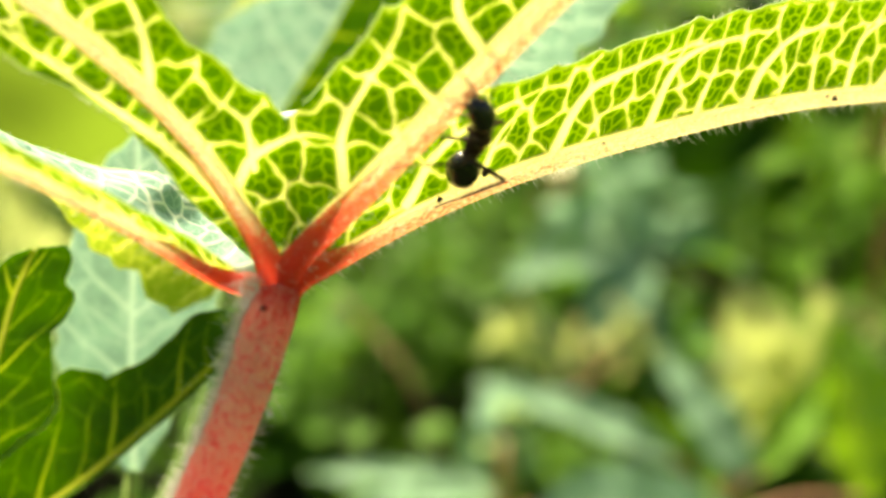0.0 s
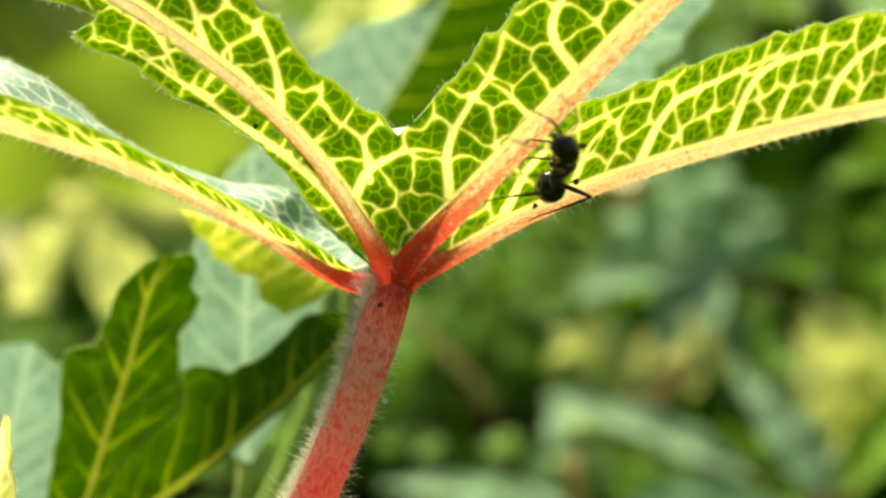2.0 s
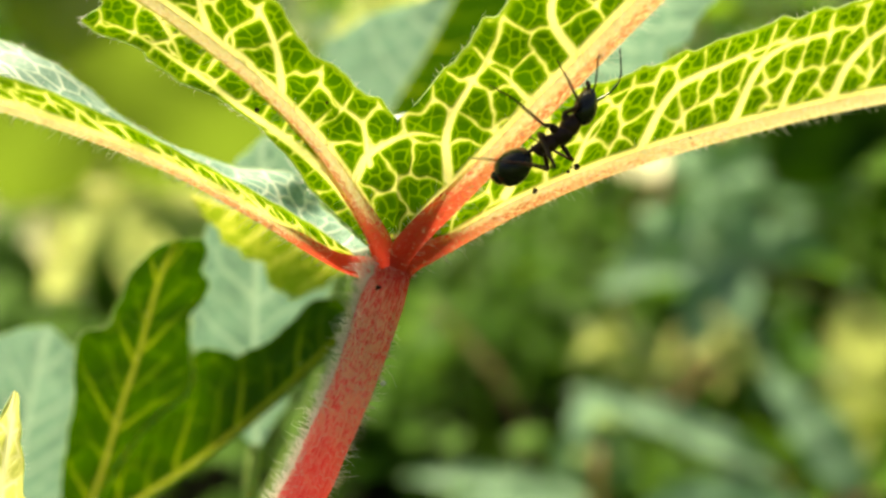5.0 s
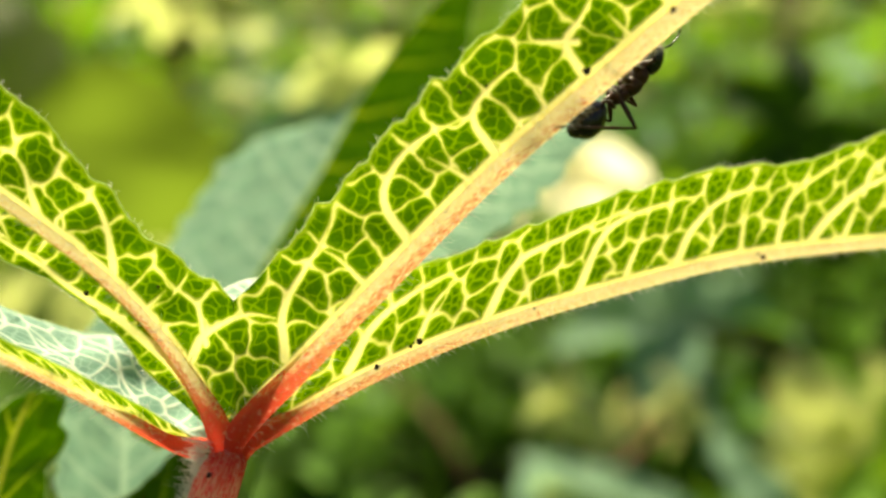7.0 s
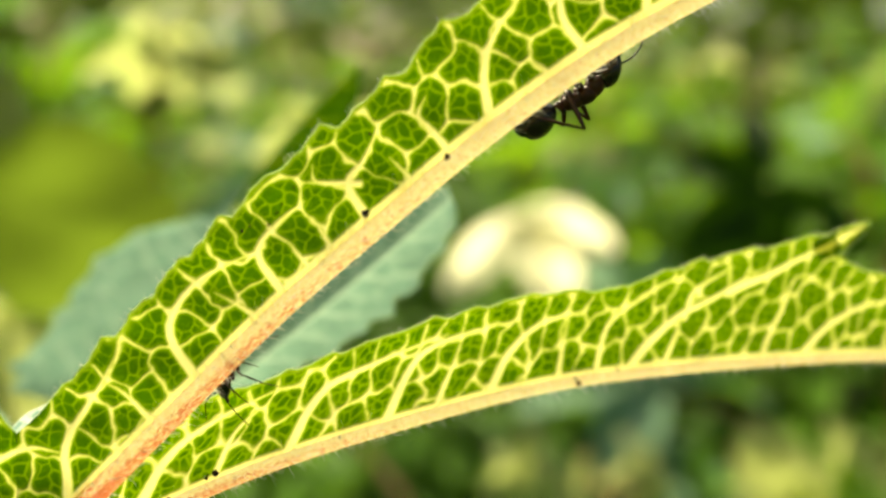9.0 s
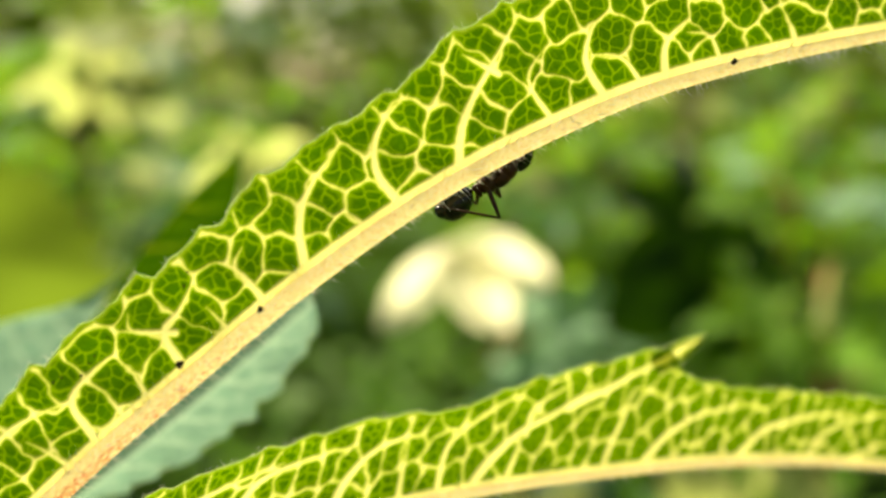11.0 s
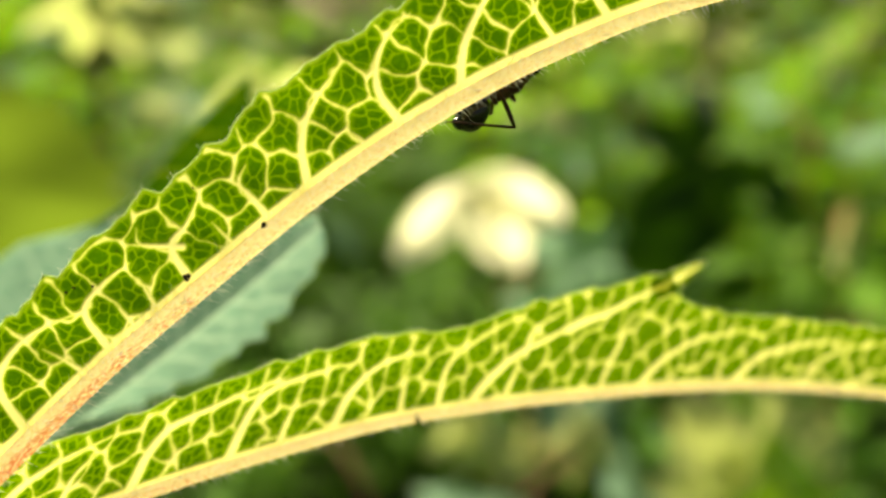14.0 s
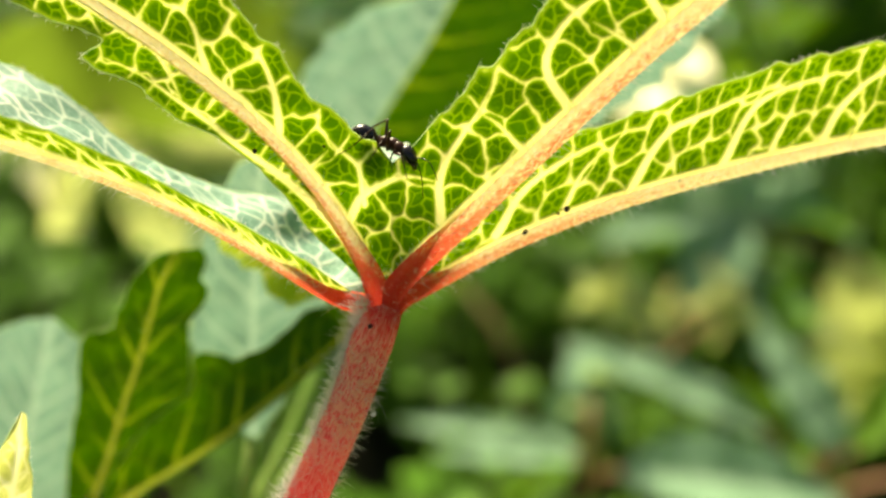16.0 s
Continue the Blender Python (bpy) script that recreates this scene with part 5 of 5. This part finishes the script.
def special_plant(base, top, leaves, label, stem_mat, thick=0.006, stout=1.0):
    """A plant whose leaves stand at known places: (kind, shape, joint, way, up, reach)."""
    plant = tagged(new("okra_plant"), label, "plant", "okra plants of the field")
    plant.location = base
    o, top = Vector(base), Vector(top)
    mid = (o + top) / 2 + Vector((0.01, 0.005, 0))
    tube("stem", [(0, 0, -0.03), mid - o, top - o], [thick, thick * 0.85, thick * 0.5], stem_mat, plant, "", 9, 16, up=(0, 1, 0))
    for i, (kind, k, joint, way, up, reach) in enumerate(leaves):
        j = Vector(joint) - o
        f = min(0.95, max(0.15, (j.z - 0.05) / max(0.05, (top - o).z)))
        root = (top - o) * f
        tube("petiole", [root, (root + j) / 2 + Vector((0, 0, 0.012)), j], [0.0036 * stout, 0.003 * stout, 0.0024 * stout], M_STEM, plant, "", 7, 10, up=(0.1, 0.2, 1))
        set_leaf(plant, kind, k, j, way, up, reach)
    return plant


# dark leaves added where the field only has shaded gaps
GAP_SHADE_ONE = [("shady", 0, (0.46, 0.70, 0.43), (-0.6, 0.0, -0.5), (0.0, -1, 0.4), 0.11),
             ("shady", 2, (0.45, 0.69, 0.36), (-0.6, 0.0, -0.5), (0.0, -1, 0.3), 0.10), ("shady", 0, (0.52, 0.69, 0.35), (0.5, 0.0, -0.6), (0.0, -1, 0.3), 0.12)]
GAP_SHADE_TWO = [("shady", 2, (0.338, 0.665, 0.146), (-0.8, 0.0, -0.2), (0.0, -0.8, 0.6), 0.09), ("shady", 0, (0.450, 0.665, 0.142), (0.7, 0.0, -0.2), (0.0, -0.8, 0.6), 0.10),
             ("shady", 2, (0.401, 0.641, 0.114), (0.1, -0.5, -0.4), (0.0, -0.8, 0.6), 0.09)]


def build_field():
    special_plant((0.56, 0.66, 0), (0.55, 0.655, 0.13), [
        ("broad", 0, (0.365, 0.708, 0.197), (-0.35, 0.75, 0.16), (-0.05, -0.36, 1), 0.175),
        ("glaucous", 2, (0.47, 0.58, 0.12), (-0.8, -0.3, 0.0), (0, -0.4, 1), 0.10)],
        "broad blue-green okra leaf on a brown stalk above the weeds", M_STEM, stout=1.7)
    pods = special_plant((0.225, 0.56, 0), (0.228, 0.55, 0.155), [
        ("pale", 1, (0.185, 0.553, 0.190), (-0.9, -0.1, -0.25), (0.0, -0.5, 1), 0.045),
        ("pale", 0, (0.285, 0.56, 0.185), (0.8, -0.2, -0.5), (0.1, -0.7, 0.8), 0.05),
        ("glaucous", 0, (0.34, 0.60, 0.155), (0.7, 0.2, 0.0), (0, -0.4, 1), 0.085)],
        "okra plant with two upright pale pods and eaten leaves", M_GREEN_STEM)
    o = Vector((0.225, 0.56, 0))
    pod_part(pods, Vector((0.224, 0.548, 0.152)) - o, Vector((0.180, 0.562, 0.234)) - o, 0.0145)
    pod_part(pods, Vector((0.238, 0.546, 0.155)) - o, Vector((0.240, 0.556, 0.206)) - o, 0.010)
    special_plant((0.44, 0.51, 0), (0.435, 0.505, 0.14), [
        ("pale", 2, (0.428, 0.497, 0.149), (-0.45, 0.05, 0.85), (0.15, -1, 0.15), 0.108),
        ("pale", 1, (0.432, 0.497, 0.145), (0.35, 0.1, 0.95), (-0.1, -1, 0.1), 0.105),
        ("pale", 0, (0.42, 0.50, 0.14), (-1, 0.0, 0.2), (0, -0.3, 1), 0.10),
        ("pale", 1, (0.46, 0.50, 0.16), (0.8, 0.1, 0.5), (0, -1, 0.2), 0.10)],
        "young okra plant with bleached yellow leaves", M_GREEN_STEM)
    special_plant((0.27, 0.33, 0), (0.265, 0.335, 0.185), [
        ("lobe", 0, (0.238, 0.345, 0.203), (-0.845, 0.432, 0.315), (0.2, -0.5, 1), 0.145),
        ("lobe", 1, (0.276, 0.317, 0.205), (-0.406, 0.615, 0.676), (-0.3, -0.3, 1), 0.092),
        ("lobe", 3, (0.284, 0.326, 0.203), (-0.828, 0.435, 0.354), (0.1, -1, 0.2), 0.08),
        ("lobe", 2, (0.354, 0.300, 0.197), (-0.106, 0.390, 0.915), (-0.2, -1, 0.2), 0.118),
        ("lobe", 3, (0.30, 0.34, 0.19), (0.55, 0.2, 0.80), (-0.9, -0.6, 0.2), 0.10)],
        "okra plant with long blue-green lobes close to the path", M_GREEN_STEM)
    bud = special_plant((0.118, 0.325, 0), (0.115, 0.323, 0.255), [
        ("lobe", 4, (0.107, 0.308, 0.219), (-0.938, 0.346, 0.012), (0.0, -0.35, 1), 0.125),
        ("lobe", 0, (0.100, 0.299, 0.220), (-0.984, 0.176, 0.012), (0.0, -0.3, 1), 0.085),
        ("lobe", 1, (0.128, 0.295, 0.212), (0.95, -0.1, 0.02), (0, -0.35, 1), 0.135),
        ("glaucous", 2, (0.12, 0.355, 0.220), (0.1, 0.6, 0.5), (0, -1, 0.6), 0.042)],
        "okra shoot with green flower buds and blue-green leaves", M_GREEN_STEM)
    o = Vector((0.118, 0.325, 0))
    for x, y, z, r in ((0.112, 0.322, 0.262, 0.0065), (0.122, 0.324, 0.258, 0.005), (0.100, 0.318, 0.240, 0.005), (0.128, 0.318, 0.238, 0.005)):
        bm = bmesh.new()
        bmesh.ops.create_icosphere(bm, subdivisions=3, radius=r)
        for v in bm.verts:
            v.co.z *= 1.5 - 0.5 * (v.co.z / r)
            a = math.atan2(v.co.y, v.co.x)
            v.co.x *= 1 + 0.08 * math.cos(5 * a)
            v.co.y *= 1 + 0.08 * math.cos(5 * a)
            v.co += Vector((x, y, z)) - o
        part("bud", bm, M_GREEN_STEM, bud, "closed green flower bud")
    tall = special_plant((0.555, 0.55, 0), (0.535, 0.572, 0.40), [
        ("fresh", 0, (0.495, 0.585, 0.352), (-0.9, 0.1, -0.05), (0.1, -0.5, 1), 0.085),
        ("fresh", 2, (0.59, 0.56, 0.30), (0.9, -0.1, 0.1), (0, -0.4, 1), 0.08),
        ("pale", 1, (0.53, 0.545, 0.20), (-0.6, -0.4, 0.1), (0, -0.5, 1), 0.04)],
        "tall okra plant with a red stem and a pod", M_RED_STEM, 0.008)
    o = Vector((0.555, 0.55, 0))
    pod_part(tall, Vector((0.537, 0.562, 0.345)) - o, Vector((0.532, 0.560, 0.415)) - o, 0.009)
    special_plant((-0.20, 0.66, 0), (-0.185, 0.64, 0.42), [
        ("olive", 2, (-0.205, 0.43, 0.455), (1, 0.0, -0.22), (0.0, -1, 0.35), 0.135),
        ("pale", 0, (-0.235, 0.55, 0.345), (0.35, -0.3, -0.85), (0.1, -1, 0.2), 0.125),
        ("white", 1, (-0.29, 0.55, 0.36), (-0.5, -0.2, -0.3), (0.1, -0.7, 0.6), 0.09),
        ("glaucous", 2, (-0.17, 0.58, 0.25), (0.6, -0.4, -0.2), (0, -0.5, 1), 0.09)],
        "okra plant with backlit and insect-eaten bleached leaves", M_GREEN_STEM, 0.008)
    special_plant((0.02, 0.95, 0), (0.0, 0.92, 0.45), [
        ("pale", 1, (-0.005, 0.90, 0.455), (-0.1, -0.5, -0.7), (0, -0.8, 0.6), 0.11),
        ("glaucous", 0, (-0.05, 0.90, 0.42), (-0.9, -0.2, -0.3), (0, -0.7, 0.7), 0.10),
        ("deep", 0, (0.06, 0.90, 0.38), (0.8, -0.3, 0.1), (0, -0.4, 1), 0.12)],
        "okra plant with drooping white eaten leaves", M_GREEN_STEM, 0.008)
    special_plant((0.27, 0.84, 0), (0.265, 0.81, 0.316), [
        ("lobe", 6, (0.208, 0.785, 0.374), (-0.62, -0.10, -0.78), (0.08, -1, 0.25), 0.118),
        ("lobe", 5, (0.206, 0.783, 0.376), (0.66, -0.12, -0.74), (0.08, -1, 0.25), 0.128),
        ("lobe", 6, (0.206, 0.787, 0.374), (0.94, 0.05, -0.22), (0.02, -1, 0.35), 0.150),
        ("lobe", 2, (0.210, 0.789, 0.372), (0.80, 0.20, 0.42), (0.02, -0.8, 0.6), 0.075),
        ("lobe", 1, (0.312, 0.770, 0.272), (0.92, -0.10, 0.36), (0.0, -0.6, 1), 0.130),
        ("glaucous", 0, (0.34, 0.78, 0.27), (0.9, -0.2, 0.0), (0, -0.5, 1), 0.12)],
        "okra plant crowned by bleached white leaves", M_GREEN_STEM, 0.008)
    # two added plants whose near-black colour stands in for shade
    for base, top, leaves in (((0.50, 0.73, 0), (0.49, 0.715, 0.40), GAP_SHADE_ONE), ((0.40, 0.69, 0), (0.395, 0.685, 0.13), GAP_SHADE_TWO)):
        special_plant(base, top, leaves, "added plant with near-black leaves standing in for shaded gaps", M_GREEN_STEM)
    stalk = tube("dry_stalk", [(0.017, 0.679, 0.178), (0.055, 0.622, 0.160), (0.089, 0.560, 0.132), (0.150, 0.470, -0.01)], [0.0015, 0.0019, 0.0022, 0.0026], M_STEM, None, "", 8, 20, up=(0, 0, 1))
    tagged(stalk, "bare brown leaf stalk leaning among the weeds", "stalk")
    # rows of plants behind
    rng = np.random.RandomState(12)
    kinds = [("glaucous", "deep", "deep"), ("deep", "deep", "glaucous"), ("pale", "fresh", "glaucous"), ("deep", "fresh", "deep")]
    makes = []
    for i in range(6):
        x, y = (-0.75, 0.80, -0.3, 1.15, 0.52, -0.05)[i], (0.95, 1.0, 1.3, 1.35, 1.25, 1.55)[i]
        makes.append(okra_plant(x, y, (0.55, 0.42, 0.6, 0.62, 0.5, 0.68)[i], 12, ("tall leafy okra plant of the field", "leafy okra plant with some bleached leaves")[i == 2],
                                50 + i, kinds[i % 4], (0.09, 0.15)))
    for row in range(6):
        for col in range(9):
            y = 1.75 + row * 0.55 + rng.normal(0, 0.1)
            x = (col - 4) * (0.42 + 0.14 * row) + rng.normal(0, 0.1) + 0.25 * (1 + row * 0.5)
            m = pose(x, y, 0, 0, 0, rng.uniform(0, 360))
            copy_thing(makes[rng.randint(6)], m)
    for x, y in ((-1.6, 0.4), (-1.9, -0.5), (1.9, 0.2), (1.7, -0.8), (-1.2, -1.3), (0.9, -1.5), (-0.2, -1.7), (2.6, -0.4), (-2.8, 0.3)):
        copy_thing(makes[rng.randint(6)], pose(x, y, 0, 0, 0, rng.uniform(0, 360)))


def leaves_stuff(name, n, place, size, material, label, seed, long=1.0, wide=0.45):
    """Many small pointed leaves in one mesh; place(rng) gives a point and a direction."""
    rng = np.random.RandomState(seed)
    verts = np.zeros((n, 9, 3))
    outline = np.array([(0, 0, 0), (0.3, 0, -0.04), (0.65, 0, -0.03), (1, 0, -0.10), (0.22, 1, 0.05), (0.55, 0.95, 0.06), (0.22, -1, 0.05), (0.55, -0.95, 0.06), (0.82, 0, -0.06)])
    for i in range(n):
        p, way = place(rng)
        x = Vector(way).normalized()
        up = Vector((rng.normal(0, 0.35), rng.normal(0, 0.35), 1))
        z = (up - up.dot(x) * x).normalized()
        y = z.cross(x)
        s = rng.uniform(*size)
        q = outline * np.array([s * long, s * wide, s])
        verts[i] = np.array(p) + q[:, :1] * np.array(x) + q[:, 1:2] * np.array(y) + q[:, 2:] * np.array(z)
    quad = np.array([(0, 1, 4), (1, 2, 5), (2, 8, 5), (0, 6, 1), (1, 7, 2), (2, 7, 8), (1, 5, 4), (1, 6, 7), (8, 3, 5), (8, 7, 3)])
    faces = (quad[None] + (np.arange(n) * 9)[:, None, None]).reshape(-1, 3)
    ob = link_mesh(name, verts.reshape(-1, 3), faces.tolist(), material, None, "", True)
    return tagged(ob, label, "weeds", kind="stuff")


def build_weeds():
    tops = np.random.RandomState(77).uniform((-1.6, 0.16), (2.2, 3.4), (2300, 2))

    def low(rng):
        k = rng.randint(len(tops))
        x, y = tops[k]
        h = (0.07 + 0.14 * (math.sin(k * 12.9) * 0.5 + 0.5)) * min(1.0, 0.5 + y * 0.5)
        z = h * rng.uniform(0.05, 1.0) ** 0.7
        a = rng.uniform(0, 6.28)
        return (x + math.cos(a) * 0.012 + rng.normal(0, 0.014), y + math.sin(a) * 0.012 + rng.normal(0, 0.014), z), (math.cos(a), math.sin(a), rng.uniform(-0.2, 0.7))

    wide = np.random.RandomState(78).uniform((-4.0, -3.2), (4.6, 5.0), (2600, 2))
    wide = wide[~((wide[:, 0] > -1.6) & (wide[:, 0] < 2.2) & (wide[:, 1] > 0.16) & (wide[:, 1] < 3.4))]

    def about(rng):
        k = rng.randint(len(wide))
        a = rng.uniform(0, 6.28)
        return (*(wide[k] + rng.normal(0, 0.03, 2)), rng.uniform(0.01, 0.16)), (math.cos(a), math.sin(a), rng.uniform(-0.2, 0.7))

    leaves_stuff("weed_leaves", 20000, about, (0.03, 0.075), M_WEED, "low weeds of the field round about", 25)
    leaves_stuff("weed_leaves", 52000, low, (0.016, 0.042), M_WEED, "dense low broad-leaved weeds covering the soil", 5)

    def blades(rng):
        x, y = rng.uniform(-1.6, 2.2), rng.uniform(0.42, 3.0)
        return (x, y, 0), (rng.normal(0, 0.35), rng.normal(0, 0.35), 1)

    leaves_stuff("grass", 2200, blades, (0.10, 0.22), M_GRASS, "thin grass blades among the weeds", 6, 1.0, 0.014)
    rng = np.random.RandomState(8)
    verts, faces = [], []
    for k in range(0, len(tops), 2):
        x, y = tops[k]
        v, f, *_ = tube_data([(x, y, -0.01), (x + rng.normal(0, 0.01), y, 0.06), (x + rng.normal(0, 0.02), y + rng.normal(0, 0.02), 0.15)], [0.0016, 0.0012, 0.0007], 5, 5, up=(0, 1, 0))
        o = len(verts)
        verts += list(v)
        faces += [tuple(i + o for i in q) for q in f]
    tagged(link_mesh("weed_stems", verts, faces, M_GREEN_STEM), "thin green stems of the weeds", "weeds", kind="stuff")
    # single taller weeds
    for i, (x, y, h) in enumerate(((0.53, 0.655, 0.29), (0.12, 0.70, 0.21), (0.62, 0.80, 0.30), (0.0, 0.62, 0.20), (0.42, 0.92, 0.30), (-0.09, 0.75, 0.25), (0.72, 0.72, 0.22))):
        weed = tagged(new("tall_weed"), "upright weed with opposite green leaves", "weed", "tall weeds")
        weed.location = (x, y, 0)
        tube("stem", [(0, 0, -0.02), (0.004, 0, h * 0.5), (-0.006, 0.004, h)], [0.003, 0.0024, 0.0014], M_GREEN_STEM, weed, "", 7, 12, up=(0, 1, 0))
        r2 = np.random.RandomState(i + 90)
        for j in range(9):
            f = 0.45 + 0.55 * j / 8
            a = j * 2.4 + i
            root = Vector((0, 0, h * f))
            way = Vector((math.cos(a), math.sin(a), 0.9 if j > 5 else 0.45))
            set_small_leaf(weed, root, way, r2.uniform(0.04, 0.06) * (1.15 - 0.35 * f))


SMALL = {}


def set_small_leaf(parent, at, way, size):
    """An ovate leaf with a folded midrib."""
    if "mesh" not in SMALL:
        t = np.linspace(0, 1, 12)
        w = 0.30 * np.sin(np.clip(t, 0.02, 1) ** 0.75 * math.pi) + 0.005
        verts, faces = [], []
        for i, (a, b) in enumerate(zip(t, w)):
            for k in (-1, -0.5, 0, 0.5, 1):
                verts.append((a, b * k, 0.35 * abs(b * k) - 0.22 * a * a + 0.01 * math.sin(a * 40) * abs(k)))
        for i in range(11):
            for k in range(4):
                faces.append((i * 5 + k, (i + 1) * 5 + k, (i + 1) * 5 + k + 1, i * 5 + k + 1))
        me = bpy.data.meshes.new("small_leaf")
        me.from_pydata(verts, [], faces)
        me.polygons.foreach_set("use_smooth", [True] * len(me.polygons))
        me.materials.append(M_FRESH)
        SMALL["mesh"] = me
    x = Vector(way).normalized()
    z = (Vector((0, 0, 1)) - x.z * x).normalized()
    ob = new("leaf", SMALL["mesh"])
    ob.parent = parent
    m = Matrix((x, z.cross(x), z)).transposed().to_4x4()
    m.translation = at
    ob.matrix_basis = m @ Matrix.Diagonal((size, size, size, 1))


def build_distance():
    def hedge(rng):
        a = rng.uniform(-3.14, 3.14)
        d = rng.uniform(6.0, 11.0)
        h = 4.2 * rng.uniform(0, 1) * (0.65 + 0.35 * math.sin(a * 9) * math.sin(a * 23 + 1))
        return (d * math.sin(a), d * math.cos(a), h), (rng.normal(), rng.normal(), rng.normal(0, 0.5))

    ob = leaves_stuff("far_shrubs", 30000, hedge, (0.12, 0.32), M_WOOD_FAR, "green shrubs closing the far edge of the field", 15, 1.0, 0.5)
    ob["category"] = "shrubs"


build_ground()
build_near_plant()
build_specks()
build_field()
build_weeds()
build_distance()
ANT_A = build_ant(1.0, "large black ant with brown thorax on the leaf rib")
ANT_B = build_ant(0.62, "smaller black ant with greyish gaster on the leaf")


def motions():
    for ant, rows in ((ANT_A, ANT_ONE), (ANT_B, ANT_TWO)):
        walk(ant, [(t, ant_pose(*p)) for t, *p in rows])
    gait(ANT_A, [(1.0, 1.6, 1.5), (2.0, 3.3, 3.0), (3.4, 7.0, 2.5), (7.0, 10.0, 2.5), (10.0, 12.3, 1.0), (13.0, 13.6, 1.5)])
    gait(ANT_B, [(8.2, 10.2, 3.0), (10.2, 12.0, 2.0), (14.6, 16.0, 3.0)])


motions()
